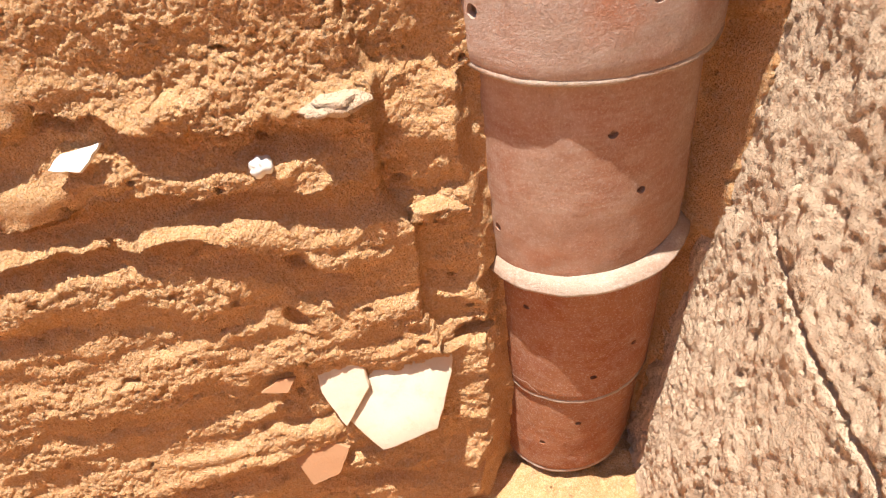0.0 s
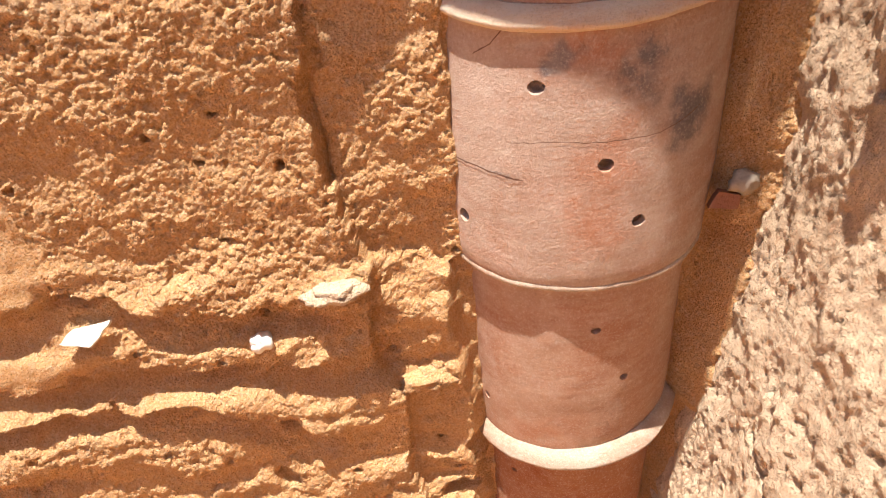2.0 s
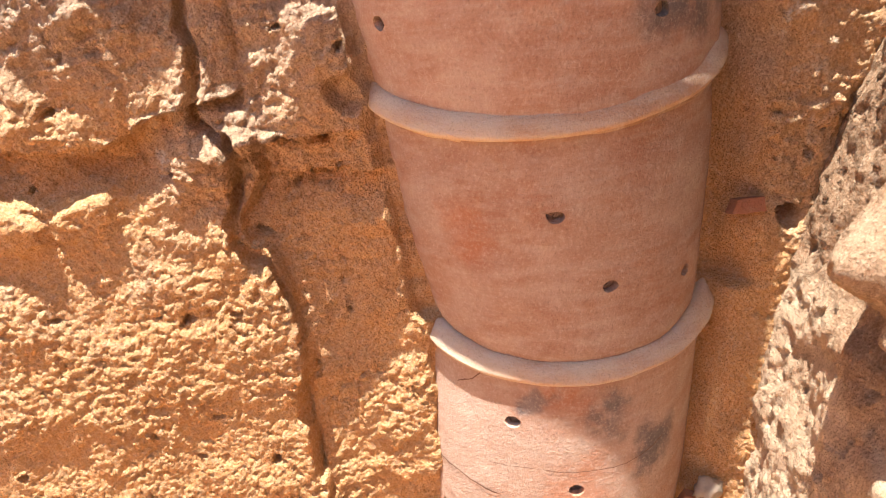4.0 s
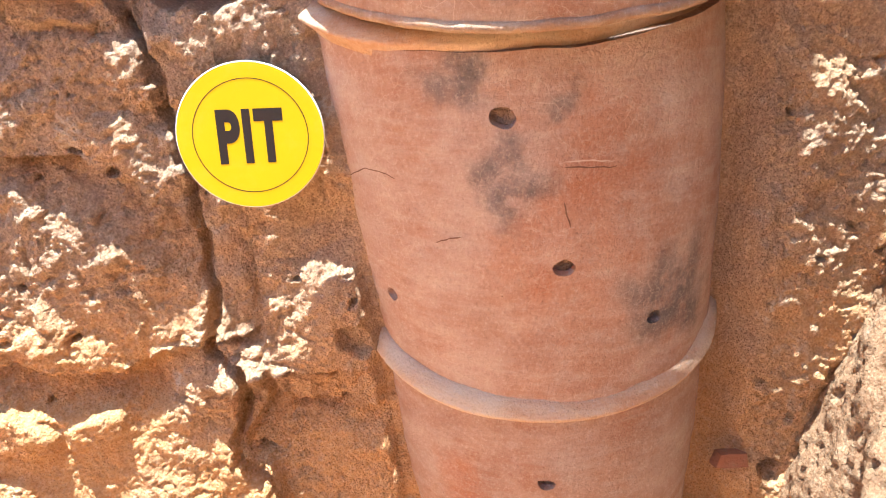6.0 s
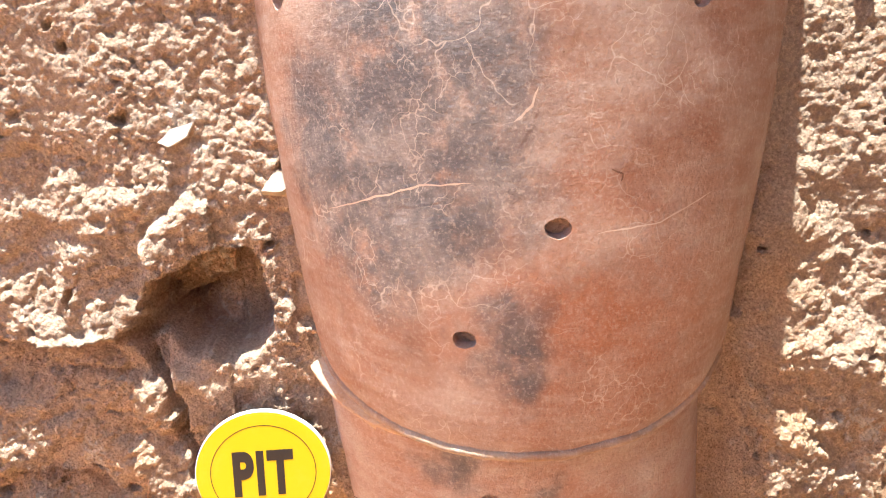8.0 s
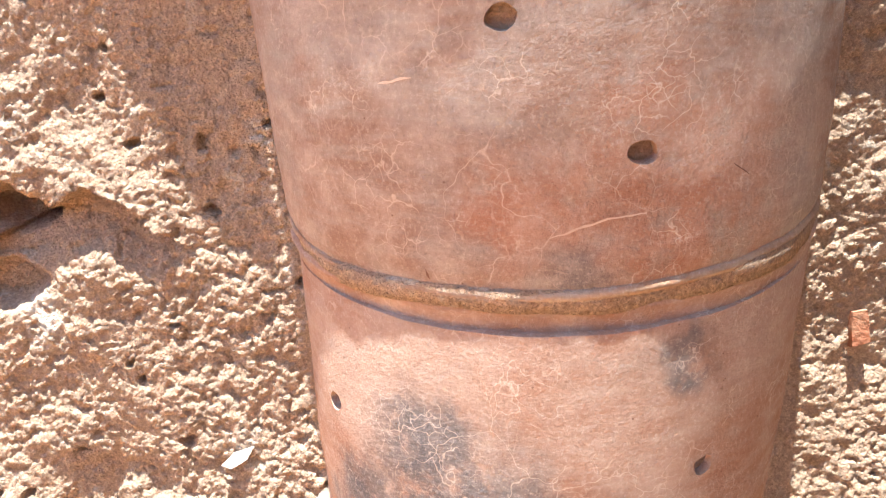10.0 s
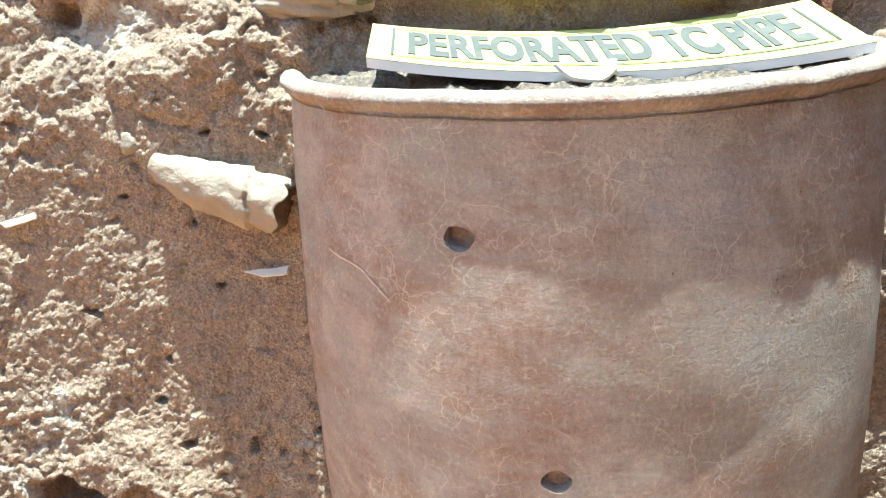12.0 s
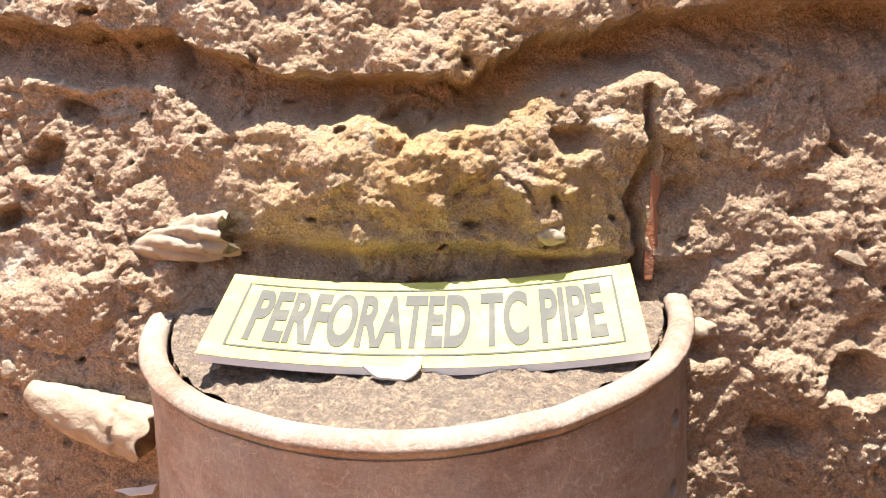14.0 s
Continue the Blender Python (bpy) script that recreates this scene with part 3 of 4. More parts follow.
LOOKS = {
    "a": ("tall red-grey clay pipe ring with rolled rim, dusty, perforated", (0.36, 0.295, 0.255), [(-3, 1.204, 0.022)], [(14, 1.255, 0.06), (-12, 1.245, 0.03)], 0.5, 0.6),
    "b": ("reddish clay pipe ring with dark smoke stain and holes", (0.43, 0.30, 0.235),
          [(-30, 1.03, 0.07), (-36, 0.985, 0.05), (-24, 1.07, 0.05), (-8, 0.93, 0.022), (-19, 1.0, 0.035), (-11.8, 0.909, 0.02), (16, 1.166, 0.02), (-33, 1.108, 0.03), (-49, 1.029, 0.04)], [(-10, 0.94, 0.04), (15, 0.95, 0.06)], 0.35, 0.6),
    "c": ("pinkish clay pipe ring with grey smudges and scratches", (0.48, 0.34, 0.275), [(-22, 0.833, 0.02), (-1, 0.816, 0.012), (-12.5, 0.77, 0.025), (32, 0.679, 0.035)],
          [(0, 0.72, 0.05), (10, 0.79, 0.03)], 0.35, 0.35),
    "d": ("smooth pinkish clay pipe ring with pale lip", (0.43, 0.30, 0.24), [], [(-40, 0.53, 0.02)], 0.3, 0.1),
    "e": ("cracked clay pipe ring with blue-grey and orange fire marks", (0.45, 0.31, 0.235), [(6.5, 0.376, 0.02), (26, 0.33, 0.022), (-20, 0.39, 0.012)], [(-12, 0.397, 0.022), (0, 0.31, 0.03), (-5, 0.26, 0.03)], 0.3, 0.1),
    "f": ("brown-red clay pipe ring, grainy, partly in sun", (0.43, 0.26, 0.175), [], [(-30, 0.0, 0.04)], 0.25, 0.1),
    # g and h: red clay, base deepened for the shade and red bounce down there
    "g": ("red clay pipe ring with pale chipped lip, colour deepened for shade", (0.35, 0.145, 0.065), [], [], 0.15, 0.05),
    "h": ("lowest red clay pipe ring standing on the pit floor, colour deepened for shade", (0.35, 0.145, 0.065), [], [], 0.12, 0.05),
}
LIP = clay("pale_lip_clay", (0.64, 0.50, 0.36), dust=0.4, craze=0.1)
WORN = clay("worn_edge_clay", (0.42, 0.31, 0.225), dust=0.4, craze=0.1)
LIP_SHIFT = {"b": Vector((0.0, 0.0065, 0.0)), "c": Vector((-0.009, 0.004, 0.0))}


def on_ring(key, angle, z, out=0.0):
    low, top, lip = RINGS[key]
    s = (z - low[2]) / (top[2] - low[2])
    c = Vector(low[:3]).lerp(Vector(top[:3]), s)
    r = low[3] + (top[3] - low[3]) * s + out
    a = radians(angle)
    return Vector((c.x + r * math.sin(a), c.y - r * math.cos(a), z))


CRACK = plain("dark_crack", (0.17, 0.09, 0.06), 0.95, 0.6, (0.3, 0.17, 0.11))
ROOT = plain("pale_root_line", (0.62, 0.48, 0.38), 0.9, 0.5, (0.5, 0.34, 0.26))


def mark(key, pts, half, tone, parent):
    """A hairline along (angle, height) points on a ring."""
    fine = []
    for (a, z), (b, w) in zip(pts, pts[1:]):
        for k in range(8):
            q = Vector(((a + (b - a) * k / 8), (z + (w - z) * k / 8), 0))
            j = noise.noise_vector(Vector((q.x * 0.5, q.y * 200, 0)))
            fine.append((q.x + 0.25 * j.x, q.y + 0.0009 * j.y))
    verts, faces = [], []
    for k, (a, z) in enumerate(fine):
        w = half * (0.5 + 0.8 * abs(noise.noise(Vector((k * 0.7, z * 50, a))))) * min(1, 0.3 + k * 0.3, 0.3 + (len(fine) - 1 - k) * 0.3)
        a0, z0 = fine[max(0, k - 1)]
        a1, z1 = fine[min(len(fine) - 1, k + 1)]
        across = Vector((-(z1 - z0), radians(a1 - a0) * RINGS[key][0][3])).normalized() * w
        for sign in (-1, 1):
            verts.append(on_body(key, a + sign * math.degrees(across.x / RINGS[key][0][3]), z + sign * across.y))
    for k in range(len(fine) - 1):
        faces.append((2 * k, 2 * k + 1, 2 * k + 3, 2 * k + 2))
    return mesh_object("crack" if tone is CRACK else "root_trace", verts, faces, tone, parent)


MARKS = {
    "a": [([(-27.3, 1.211), (-26.5, 1.205)], 0.0008, CRACK), ([(20.7, 1.265), (24.2, 1.257)], 0.0005, CRACK), ([(-7.5, 1.232), (0.8, 1.241), (7.5, 1.244)], 0.0008, ROOT),
          ([(-31.6, 1.304), (-25.6, 1.307)], 0.0010, ROOT), ([(-54.9, 1.428), (-44.7, 1.423), (-37.5, 1.408)], 0.0009, ROOT)],
    "b": [([(-47.3, 0.993), (-32.6, 1.005), (-25.2, 1.011), (-14.6, 1.013)], 0.0007, ROOT), ([(7.7, 1.017), (9.8, 1.014), (9.6, 1.010)], 0.0006, CRACK),
          ([(-8.5, 1.042), (-5.7, 1.049), (-4.8, 1.059)], 0.0008, ROOT), ([(5.7, 0.985), (18.3, 0.987), (32.6, 1.0)], 0.0006, ROOT)],
    "c": [([(0.3, 0.775), (6.9, 0.774), (13.8, 0.772)], 0.0006, CRACK), ([(0.3, 0.7785), (6.9, 0.778), (13.3, 0.7755)], 0.0006, ROOT), ([(-0.2, 0.754), (0.3, 0.746), (1.1, 0.737)], 0.0007, CRACK),
          ([(-73.6, 0.75), (-54.7, 0.768), (-46.5, 0.768), (-41.5, 0.765)], 0.0005, CRACK), ([(-33.1, 0.727), (-29.0, 0.73), (-25.1, 0.732)], 0.0006, CRACK)],
    "e": [([(-38, 0.425), (-38.5, 0.410), (-45, 0.396), (-54, 0.386)], 0.0007, CRACK), ([(-68, 0.300), (-52, 0.300), (-41, 0.298), (-31, 0.295)], 0.0010, CRACK),
          ([(-38, 0.325), (-22, 0.327), (-5, 0.324), (14, 0.322), (38, 0.334)], 0.0004, CRACK)],
    "g": [([(-75, -0.206), (-51.8, -0.196), (-38.6, -0.208)], 0.0009, ROOT)],
}


def pipe_ring(key, seed):
    low, top, lip = RINGS[key]
    label, base, grey, orange, dust, craze = LOOKS[key]
    wall = 0.0062 if key in "abc" else 0.0055
    mat = clay("clay_" + key, base, [(tuple(on_ring(key, a, z)), r) for a, z, r in grey], [(tuple(on_ring(key, a, z)), r) for a, z, r in orange], dust, craze)
    thing = empty("pipe_ring", label, "pipe ring", "stacked pipe rings")
    mix = lambda s: low[3] + (top[3] - low[3]) * s
    belly = BELLY[key]
    rise = (0.017 if key == "a" else 0.030) if lip else 0.0
    height = top[2] - low[2]
    end = 1 - (0.6 * rise / height if lip else 0.0)
    outer = [(s * end, mix(s * end) + belly * math.sin(math.pi * s), 0) for s in [k / 26 for k in range(27)]]
    outer[0] = (outer[0][0], outer[0][1] - 0.0025, 0)
    inner = [(s * end, mix(s * end) - wall + belly * math.sin(math.pi * s), 0) for s in [k / 6 for k in range(6, -1, -1)]]
    me = bored(revolve(low, top, outer + inner, seed), HOLES[key], low, top, "body")
    me.materials.clear()
    me.materials.append(mat)
    me.polygons.foreach_set("use_smooth", [True] * len(me.polygons))
    me.set_sharp_from_angle(angle=radians(40))
    body = new("body", me)
    body.parent = thing
    if lip:
        r = mix(1.0)
        # the wall flares out and ends in a pale bevel that faces up
        start = end - 0.03
        skin = mix(start) + belly * math.sin(math.pi * start / end) - 0.0004
        face = 0.0115 if key != "b" else 0.007
        prof = [(start, skin - wall, 0), (start, skin, 0), (1.0, r + 0.35 * (lip - r), -rise * 0.62), (1.0, lip - 0.0012, -face - 0.0035), (1.0, lip - 0.0002, -face - 0.0012),
                (1.0, lip - 0.0006, -face + 0.0006), (1.0, lip - 0.0105, 0.0), (1.0, r - wall * 0.5 - 0.006, -0.001), (1.0, r - wall - 0.007, -0.008)]
        if key == "a":
            prof = [(end - 0.01, r - wall, 0), (end - 0.006, r + 0.0015, 0), (1.0, r + 0.3 * (lip - r), -rise * 0.75), (1.0, lip - 0.002, -rise * 0.5), (1.0, lip, -rise * 0.3),
                    (1.0, lip - 0.001, -0.003), (1.0, lip - 0.004, -0.0006), (1.0, lip - 0.009, 0.0), (1.0, r - wall, -0.001), (1.0, r - wall - 0.003, -0.004), (1.0, r - wall - 0.004, -0.012)]
        shift = LIP_SHIFT.get(key, Vector())
        bm = revolve(low, top, prof, seed, wobble=0.0016, shift=shift)
        if key == "a":
            # the rim is broken away at the back
            gone = [v for v in bm.verts if v.co.x < -0.02 and v.co.y > -0.015 + 0.012 * noise.noise(v.co * 60)]
            bmesh.ops.delete(bm, geom=gone, context="VERTS")
            bmesh.ops.holes_fill(bm, edges=[e for e in bm.edges if e.is_boundary], sides=0)
        rim = clay("rim_clay", (0.30, 0.23, 0.19), dust=0.4, craze=0.3) if key == "a" else mat if key == "b" else WORN if key == "g" else LIP
        part("lip", bm, rim, thing, "pale flared clay lip")
    r = low[3]
    foot = [(0.0, r - wall, 0.001), (0.0, r - 0.003, -0.0020), (0.0, r - 0.0006, -0.0012), (0.0, r + 0.0002, 0.0012), (0.0, r - 0.0012, 0.0036), (0.0, r - 0.004, 0.005)]
    part("bottom_edge", revolve(low, top, foot, seed, wobble=0.0018), WORN, thing, "pale worn lower edge")
    core = [(s, mix(s) - wall - 0.001 + belly * math.sin(math.pi * s), 0) for s in (0.02, 0.16, 0.3, 0.45, 0.6, 0.75, 0.9)]
    part("soil_core", revolve(low, top, core, seed + 0.8, wobble=0.0025, closed=False), SOIL_PACKED, thing, "earth filling the ring")
    for pts, half, tone in MARKS.get(key, ()):
        mark(key, pts, half, tone, thing)
    return thing


for seed, key in enumerate(RINGS):
    pipe_ring(key, seed)


def disc_sheet(name, key_frame, radius, lift, mat, label, category):
    low, top = key_frame
    c, u, v, n = ring_frame(low, top, 1.0)
    rows, steps = 100, 260
    pts = []
    for i in range(rows + 1):
        r = radius * i / rows
        row = []
        for k in range(steps + 1):
            a = 2 * math.pi * (k % steps) / steps
            p = c + r * (math.cos(a) * u + math.sin(a) * v) + n * lift
            p = p + Vector((0, 0, 1)) * (0.004 * noise.noise(p * 40) + 0.003 * noise.noise(p * 140) + 0.0026 * max(0, noise.noise(p * 260)) + 0.0012 * noise.noise(p * 520))
            row.append(tuple(p))
        pts.append(row)
    return tagged(sheet(name, np.array(pts), mat), label, category)


disc_sheet("soil_fill", RINGS["a"][:2], 0.1735, -0.007, SOIL_FILL, "loose grey-brown earth filling the top pipe ring", "earth")


def soil_ring(key, radius, lift, thick):
    low, top, lip = RINGS[key]
    prof = [(1.0, radius - thick, lift - 0.01), (1.0, radius + 0.001, lift - 0.012), (1.0, radius, lift), (1.0, radius - thick * 0.5, lift + 0.004), (1.0, radius - thick, lift + 0.002)]
    return tagged(part("packed_soil", revolve(low, top, prof, 3.3, wobble=0.003), SOIL_NORTH), "orange earth packed in the joint between two pipe rings", "earth")


soil_ring("b", 0.181, 0.004, 0.02)


# ---- labels ----
def letters(name, text, size, width, mat, parent, m, bold=0.0, depth=0.0006, spacing=1.0, lift=0.0007):
    cu = bpy.data.curves.new(name, "FONT")
    cu.body = text
    cu.size = size
    cu.align_x, cu.align_y = "CENTER", "CENTER"
    cu.offset = bold
    cu.extrude = depth
    cu.space_character = spacing
    ob = new(name, cu)
    bpy.context.view_layer.update()
    me = bpy.data.meshes.new_from_object(ob.evaluated_get(bpy.context.evaluated_depsgraph_get()))
    bpy.data.objects.remove(ob)
    xs = [v.co.x for v in me.vertices]
    ys = [v.co.y for v in me.vertices]
    k = width / (max(xs) - min(xs))
    mx, my = (max(xs) + min(xs)) / 2, (max(ys) + min(ys)) / 2
    for v in me.vertices:
        v.co = m(Vector(((v.co.x - mx) * k, v.co.y - my, v.co.z + lift)))
    me.materials.append(mat)
    ob = new(name, me)
    ob.parent = parent
    return ob


def strip(name, pts, half, mat, parent, m, closed=True, lift=0.0):
    """A flat printed line along points of a sheet, laid on by m."""
    verts, faces = [], []
    count = len(pts)
    for k, (x, y) in enumerate(pts):
        ax, ay = pts[k - 1] if closed or k else pts[k]
        bx, by = pts[(k + 1) % count] if closed or k < count - 1 else pts[k]
        d = Vector((bx - ax, by - ay, 0)).normalized()
        o = Vector((-d.y, d.x, 0)) * half
        verts += [m(Vector((x, y, lift)) + o), m(Vector((x, y, lift)) - o)]
    for k in range(count if closed else count - 1):
        j = (k + 1) % count
        faces.append((2 * k, 2 * k + 1, 2 * j + 1, 2 * j))
    return mesh_object(name, verts, faces, mat, parent, smooth=False)


def pit_disc():
    thing = empty("round_sign", "round yellow sign with black letters PIT on the earth wall", "sign")
    centre = Vector((-0.1695, -0.096, 0.7925))
    normal = Vector((0.06, -0.98, 0.10)).normalized()
    x = Vector((0, 0, 1)).cross(normal).normalized()
    turn = Matrix.Rotation(radians(-2.5), 3, normal)
    x = turn @ x
    y = normal.cross(x)
    m = lambda p: centre + x * p.x + y * p.y + normal * p.z
    R, T = 0.0475, 0.004
    verts, faces, steps = [], [], 72
    for z, r in ((-T, R), (-0.0004, R), (0.0, R - 0.0006)):
        for k in range(steps):
            a = 2 * math.pi * k / steps
            rr = r * (1 + 0.006 * noise.noise(Vector((math.cos(a) * 2, math.sin(a) * 2, 5))))
            verts.append(m(Vector((rr * math.cos(a), rr * math.sin(a), z))))
    for lv in (0, 1):
        for k in range(steps):
            j = (k + 1) % steps
            faces.append((lv * steps + k, lv * steps + j, (lv + 1) * steps + j, (lv + 1) * steps + k))
    mesh_object("board", verts, faces + [tuple(range(steps - 1, -1, -1))], FOAM, thing, "white foam board edge", smooth=False)
    face = [m(Vector(((R - 0.0006) * math.cos(2 * math.pi * k / steps), (R - 0.0006) * math.sin(2 * math.pi * k / steps), 0.0002))) for k in range(steps)]
    mesh_object("printed_face", face, [tuple(range(steps))], YELLOW, thing, "yellow printed face", smooth=False)
    ring = [(0.0368 * math.cos(2 * math.pi * k / 96), 0.0368 * math.sin(2 * math.pi * k / 96)) for k in range(96)]
    strip("ring_line", ring, 0.0003, INK, thing, m, lift=0.0003)
    letters("lettering", "PIT", 0.0455, 0.0425, INK, thing, m, bold=0.0021, depth=0.00004, spacing=1.14, lift=0.0003)


pit_disc()


def pipe_sign():
    thing = empty("strip_sign", "faded yellow strip sign reading PERFORATED TC PIPE on earth", "sign")
    tl, tr, bl, br = Vector((-0.124, -0.012, 1.556)), Vector((0.153, -0.014, 1.573)), Vector((-0.118, -0.106, 1.530)), Vector((0.140, -0.108, 1.540))
    low_mid = 0.011

    def m(p):
        u, v = p.x / 0.28 + 0.5, p.y / 0.1 + 0.5
        a, b = bl.lerp(br, u), tl.lerp(tr, u)
        q = a.lerp(b, v)
        up = (br - bl).cross(tl - bl).normalized()
        return q + up * (p.z - low_mid * (1 - (2 * u - 1) ** 2))

    nx, ny, T = 40, 4, 0.005
    verts, faces = [], []
    for z in (0.0, -T):
        for j in range(ny + 1):
            for i in range(nx + 1):
                verts.append(m(Vector((-0.14 + 0.28 * i / nx, -0.05 + 0.1 * j / ny, z))))
    at = lambda l, j, i: l * (ny + 1) * (nx + 1) + j * (nx + 1) + i
    for j in range(ny):
        for i in range(nx):
            faces.append((at(1, j, i), at(1, j + 1, i), at(1, j + 1, i + 1), at(1, j, i + 1)))
    for i in range(nx):
        faces.append((at(0, 0, i), at(1, 0, i), at(1, 0, i + 1), at(0, 0, i + 1)))
        faces.append((at(0, ny, i), at(0, ny, i + 1), at(1, ny, i + 1), at(1, ny, i)))
    for j in range(ny):
        faces.append((at(0, j, 0), at(0, j + 1, 0), at(1, j + 1, 0), at(1, j, 0)))
        faces.append((at(0, j, nx), at(1, j, nx), at(1, j + 1, nx), at(0, j + 1, nx)))
    mesh_object("board", verts, faces, FOAM, thing, "white foam board", smooth=False)
    top = verts[: (ny + 1) * (nx + 1)]
    mesh_object("printed_face", [v + Vector((0, 0, 0.0003)) for v in top], [(at(0, j, i), at(0, j, i + 1), at(0, j + 1, i + 1), at(0, j + 1, i)) for j in range(ny) for i in range(nx)], FADED, thing, "faded yellow printed face")
    edge = []
    w, h = 0.126, 0.038
    edge += [(-w + 2 * w * k / 40, -h) for k in range(40)] + [(w, -h + 2 * h * k / 6) for k in range(6)]
    edge += [(w - 2 * w * k / 40, h) for k in range(40)] + [(-w, h - 2 * h * k / 6) for k in range(6)]
    strip("border_line", edge, 0.0009, INK_FADED, thing, m, lift=0.0009)
    letters("lettering", "PERFORATED TC PIPE", 0.082, 0.234, INK_FADED, thing, m, bold=0.0029, depth=0.0002)


pipe_sign()


# ---- shells, sherds and stones in the wall ----
def on_wall(x, z, out=0.0):
    """A place on the back wall's surface, out metres in front of it."""
    d = float(north_relief(np.array([[x]]), np.array([[z]]))[0, 0])
    return Vector((x, float(north_plane(x, z)) - d - out, z))


def shard(name, outline, thick, centre, normal, mat, label, category="sherd", curve=0.0, seed=0):
    """A flat broken piece from its outline in its own plane."""
    normal = Vector(normal).normalized()
    x = Vector((0, 0, 1)).cross(normal).normalized()
    y = normal.cross(x)
    bm = bmesh.new()
    ring = []
    for k, (a, b) in enumerate(outline):
        c, d = outline[(k + 1) % len(outline)]
        for s in range(5):
            q = Vector((a + (c - a) * s / 5, b + (d - b) * s / 5, 0))
            q += Vector((noise.noise(q * 90 + Vector((seed, 0, 0))), noise.noise(q * 90 + Vector((0, seed, 3))), 0)) * 0.0016
            ring.append(q)
    mid = sum(ring, Vector()) / len(ring)
    rows = []
    for scale, lift in ((0.0, 0.0), (0.5, 0.0), (0.97, 0.0), (1.0, -0.0012), (1.0, -thick)):
        row = []
        for q in ring:
            p = mid + (q - mid) * scale
            z = lift - curve * (p.x**2 + 0.3 * p.y**2) + 0.0006 * noise.noise(p * 70 + Vector((seed, seed, 0)))
            row.append(bm.verts.new(Vector(centre) + x * p.x + y * p.y + normal * z))
        rows.append(row)
    n = len(ring)
    for a, b in zip(rows, rows[1:]):
        for k in range(n):
            bm.faces.new((a[k], b[k], b[(k + 1) % n], a[(k + 1) % n]))
    bmesh.ops.remove_doubles(bm, verts=bm.verts[:], dist=0.00005)
    ob = part(name, bm, mat)
    ob.data.set_sharp_from_angle(angle=radians(35))
    return tagged(ob, label, category)


def outline(points, centre):
    return [(x - centre[0], z - centre[1]) for x, z in points]


c = (-0.245, -0.16)
shard("pot_sherd", outline([(-0.315, -0.096), (-0.235, -0.096), (-0.172, -0.108), (-0.178, -0.135), (-0.205, -0.197), (-0.272, -0.212), (-0.328, -0.142)], c), 0.009,
      on_wall(-0.252, -0.149, 0.022), (-0.05, -0.80, 0.60), SHERD, "large pale broken pot sherd sticking out of the earth wall", curve=1.2, seed=1)
c = (-0.33, -0.125)
shard("pot_sherd", outline([(-0.352, -0.09), (-0.30, -0.094), (-0.295, -0.13), (-0.33, -0.176), (-0.352, -0.13)], c), 0.006, on_wall(-0.312, -0.118, 0.012), (-0.1, -0.85, 0.5), SHERD,
      "cracked pale pot sherd beside the larger one", curve=1.5, seed=5)
c = (-0.375, -0.098)
shard("pot_sherd", [(-0.02, 0.0), (0.0, 0.009), (0.022, 0.006), (0.008, -0.008)], 0.005, on_wall(*c, 0.01), (0.1, -0.85, 0.5), SHERD_RED, "small reddish pot sherd in the earth", seed=6)
c = (-0.365, -0.23)
shard("pot_sherd", outline([(-0.402, -0.207), (-0.362, -0.190), (-0.326, -0.212), (-0.345, -0.245), (-0.382, -0.258)], c), 0.009, on_wall(*c, 0.010), (-0.1, -0.9, 0.42), SHERD_RED,
      "orange-brown pot sherd low in the earth wall", curve=1.5, seed=2)
shard("shell_fragment", [(-0.026, -0.004), (-0.012, 0.008), (0.024, 0.010), (0.014, -0.002), (0.002, -0.012)], 0.003, on_wall(-0.452, 0.203, 0.012), (0.0, -0.75, 0.65), WHITE,
      "white shell fragment in the earth wall", "shell", seed=3)
shard("shell_fragment", [(-0.012, -0.004), (-0.002, 0.004), (0.012, 0.007), (0.008, -0.001), (-0.006, -0.007)], 0.003, on_wall(-0.205, 1.03, 0.004), (0.1, -0.95, 0.2), WHITE,
      "small white shell fragment in the earth wall", "shell", seed=4)
shard("rim_sherd", [(-0.013, -0.007), (-0.006, 0.006), (0.012, 0.009), (0.013, 0.0), (0.002, -0.008)], 0.006, on_wall(-0.139, 0.997, 0.003), (-0.1, -0.8, 0.6), SHELL,
      "tan rim sherd stuck in the wall beside the pipe", seed=8)
shard("shell_flake", [(-0.016, -0.002), (0.016, 0.003), (0.014, -0.003), (-0.004, -0.006)], 0.002, on_wall(-0.200, 1.393, 0.004), (0.0, -0.8, 0.6), WHITE, "thin pale shell flake in the wall", "shell", seed=9)
shard("chalk_chip", [(-0.012, 0.003), (-0.008, 0.006), (0.012, -0.002), (0.010, -0.006), (-0.008, -0.001)], 0.003, on_wall(0.300, 1.585, 0.002), (0.1, -0.9, 0.3), SHELL, "pale chip in the earth wall", seed=10)
shard("shell_flake", [(-0.012, -0.003), (0.012, 0.005), (0.013, 0.001), (-0.006, -0.006)], 0.002, on_wall(-0.375, 1.425, 0.004), (0.0, -0.9, 0.4), WHITE, "thin white shell flake in the wall", "shell", seed=19)
shard("brick_fragment", [(-0.003, -0.040), (-0.005, -0.01), (-0.002, 0.012), (-0.004, 0.040), (0.003, 0.038), (0.002, 0.01), (0.005, -0.012), (0.002, -0.04)], 0.02, on_wall(0.170, 1.600, 0.001), (-0.2, -0.97, 0.1), BRICK,
      "narrow strip of red brick in a crack of the wall", "brick", seed=11)
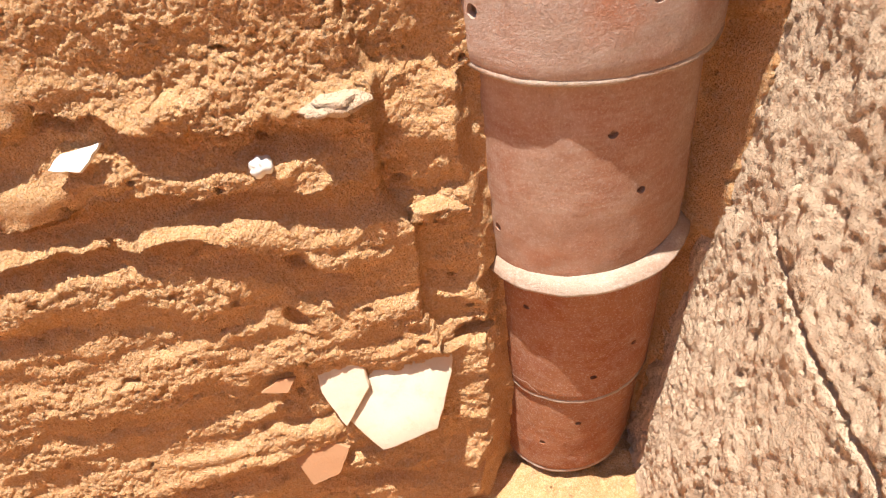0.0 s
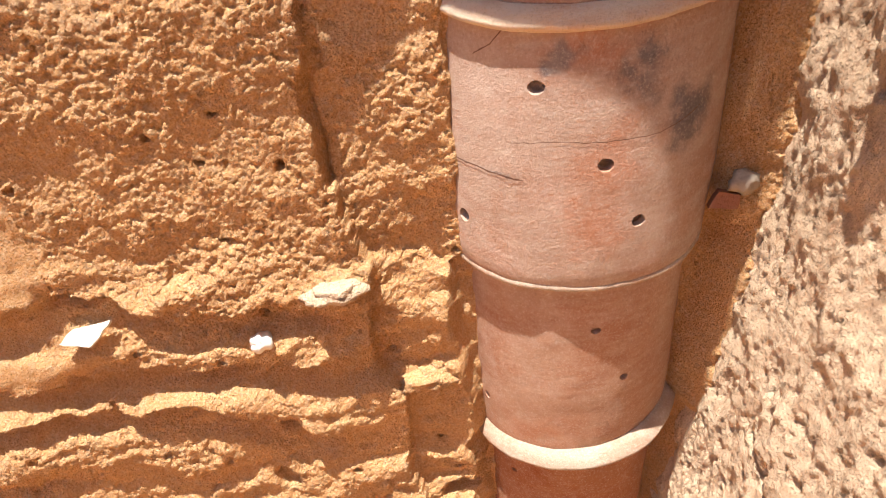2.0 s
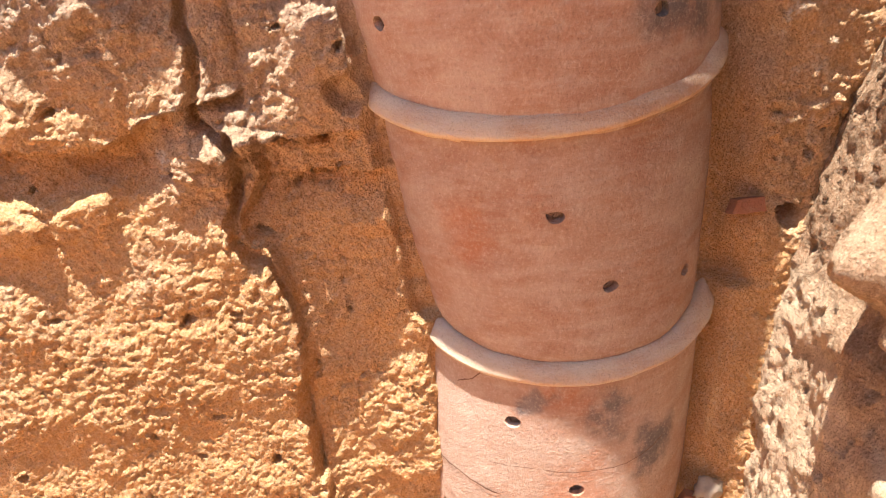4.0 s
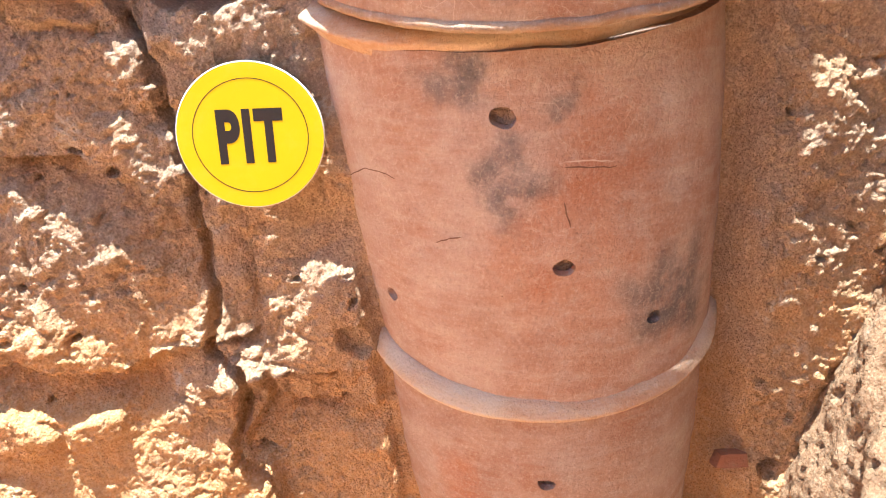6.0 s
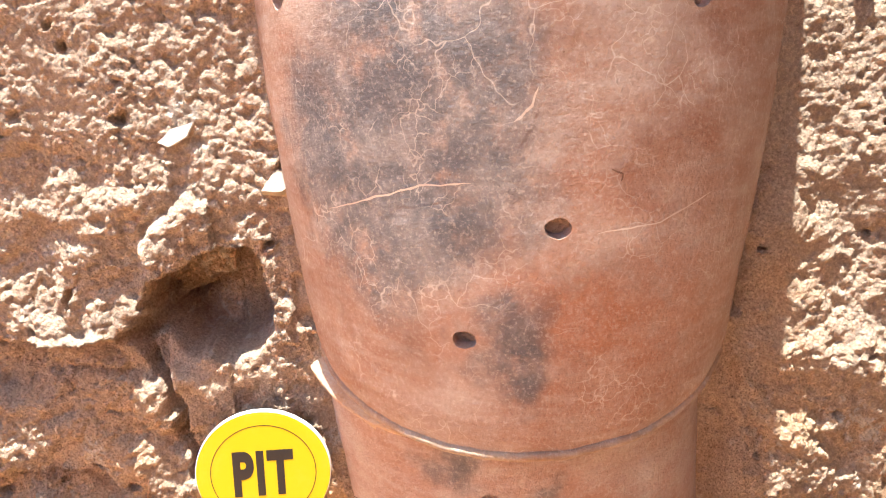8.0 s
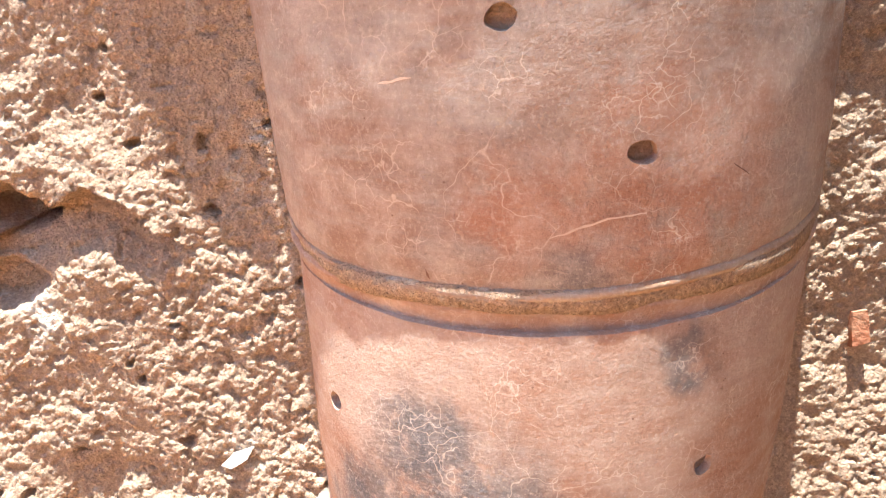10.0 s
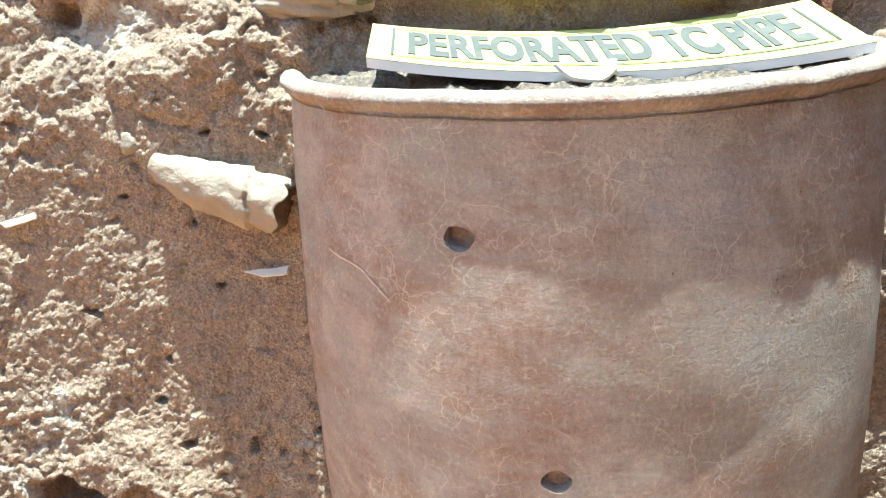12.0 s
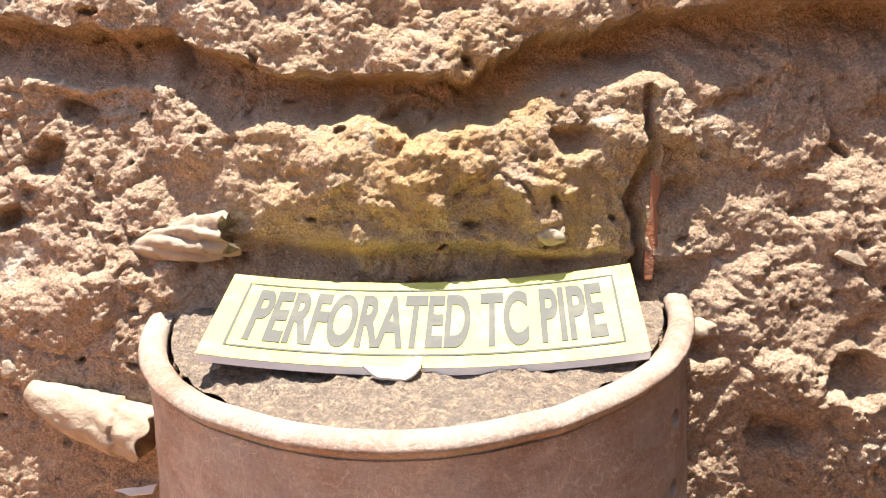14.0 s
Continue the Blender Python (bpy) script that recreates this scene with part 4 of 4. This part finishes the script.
shard("brick_fragment", [(-0.013, -0.006), (-0.01, 0.006), (0.012, 0.005), (0.014, -0.006)], 0.012, on_wall(0.172, 0.507, 0.006), (0.0, -0.95, 0.3), BRICK, "red brick fragment in the wall beside the pipe", "brick", seed=12)
shard("brick_fragment", [(-0.006, -0.014), (-0.007, 0.012), (0.004, 0.014), (0.007, -0.010)], 0.012, on_wall(0.247, 1.125, 0.005), (-0.1, -0.95, 0.2), BRICK, "orange brick chip in the wall", "brick", seed=13)
shard("brick_fragment", [(-0.014, -0.008), (-0.006, 0.006), (0.012, 0.003), (0.010, -0.009)], 0.012, on_wall(0.125, 0.235, 0.01), (-0.3, -0.9, 0.3), BRICK, "orange brick chip beside the pipe", "brick", seed=14)


def stone(name, place, size, mat, label, seed, category="stone"):
    bm = bmesh.new()
    bmesh.ops.create_icosphere(bm, subdivisions=3, radius=1.0)
    for v in bm.verts:
        k = 1 + 0.45 * noise.noise(v.co * 1.5 + Vector((seed, 0, 0))) + 0.22 * noise.noise(v.co * 3.5 + Vector((0, seed, 0)))
        v.co = Vector((v.co.x * size[0], v.co.y * size[1], v.co.z * size[2])) * k + place
    return tagged(part(name, bm, mat), label, category)


stone("white_stone", on_wall(-0.305, 0.158, 0.004), (0.011, 0.009, 0.009), WHITE, "small white stone in the earth wall", 1)
stone("pale_block", on_wall(-0.222, 0.203, 0.002), (0.027, 0.018, 0.010), SOIL_EAST, "pale stone set in a ledge of the earth wall", 2)
stone("pale_block", on_wall(-0.158, 0.070, 0.002), (0.034, 0.018, 0.010), SOIL_NORTH, "orange-tan lump in the wall beside the pipe", 7)
stone("pebble", on_wall(-0.292, 1.478, -0.002), (0.007, 0.007, 0.008), SHELL, "round tan pebble in the earth wall", 3)
stone("pebble", on_wall(0.14, 0.247, 0.006), (0.012, 0.01, 0.010), SHELL, "pinkish pebble in the wall beside the pipe", 4)
stone("pebble", on_wall(0.098, 1.592, 0.001), (0.010, 0.008, 0.007), SHELL, "pale pebble in the wall above the pipe", 5)
stone("pebble", on_wall(0.205, 1.53, 0.001), (0.012, 0.008, 0.007), SHELL, "greyish pebble beside the pipe rim", 6)


def smooth_one(x, lo, hi):
    t = min(1.0, max(0.0, (x - lo) / (hi - lo)))
    return t * t * (3 - 2 * t)


def conch(place, along, length, thick, seed, label, ribs=0.0):
    """A worn whelk: a tapered, slightly twisted spindle with a broken mouth."""
    along = Vector(along).normalized()
    side = along.cross(Vector((0, -1, 0.2))).normalized()
    up = side.cross(along).normalized()
    bm = bmesh.new()
    rows, steps, n = [], 72, 64
    for i in range(n + 1):
        s = i / n
        r = thick * (0.16 + 0.84 * math.sin(math.pi * min(1, s * 0.60 + 0.05)) ** 0.8)
        if i == 0:
            r *= 0.4
        row = []
        for k in range(steps):
            a = 2 * math.pi * k / steps
            # whorls overlap like slanting steps, with sharp worn ridges along them
            turn = (s * 3.6 + a / (2 * math.pi)) % 1.0
            lip_step = 0.16 * smooth_one(s, 0.45, 0.75) * (turn - 0.5)
            ridge = ribs * (abs(math.sin(a * 3.5 + s * 6)) - 0.5) * 1.3 * min(1, s * 1.6)
            rr = r * (1 + lip_step + ridge + 0.08 * math.sin(a + s * 5))
            ragged = 0.010 * noise.noise(Vector((math.cos(a) * 1.6, math.sin(a) * 1.6, seed))) * smooth_one(s, 0.6, 1.0)
            p = Vector(place) + along * ((s - 0.5) * length + ragged) + (side * math.cos(a) + up * math.sin(a) * 0.85) * rr
            p += noise.noise_vector(p * 110 + Vector((seed, 0, 0))) * 0.0013
            row.append(bm.verts.new(p))
        rows.append(row)
    for a, b in zip(rows, rows[1:]):
        for k in range(steps):
            bm.faces.new((a[k], a[(k + 1) % steps], b[(k + 1) % steps], b[k]))
    bm.faces.new(rows[0][::-1])
    hub = bm.verts.new(Vector(place) + along * 0.30 * length)
    for k in range(steps):
        bm.faces.new((rows[-1][k], rows[-1][(k + 1) % steps], hub))
    return tagged(part("conch_shell", bm, SHELL), label, "shell")


conch(on_wall(-0.230, 1.450, 0.008), (0.93, -0.14, -0.30), 0.098, 0.0195, 1, "worn cream conch shell sticking out of the wall", 0.05)
conch(on_wall(-0.170, 1.575, 0.008), (0.97, -0.1, 0.16), 0.078, 0.0145, 4, "worn ribbed conch shell lying in the wall", 0.34)


shard("sea_shell", [(-0.018, -0.001), (-0.008, -0.006), (0.006, -0.007), (0.015, -0.001), (0.017, 0.007), (0.013, 0.008), (0.004, 0.003), (-0.008, 0.002)], 0.0022,
      (-0.005, -0.106, 1.5235), (0.05, -0.62, 0.78), WHITE, "small white half shell on the earth before the sign", "shell", curve=-18.0, seed=21)
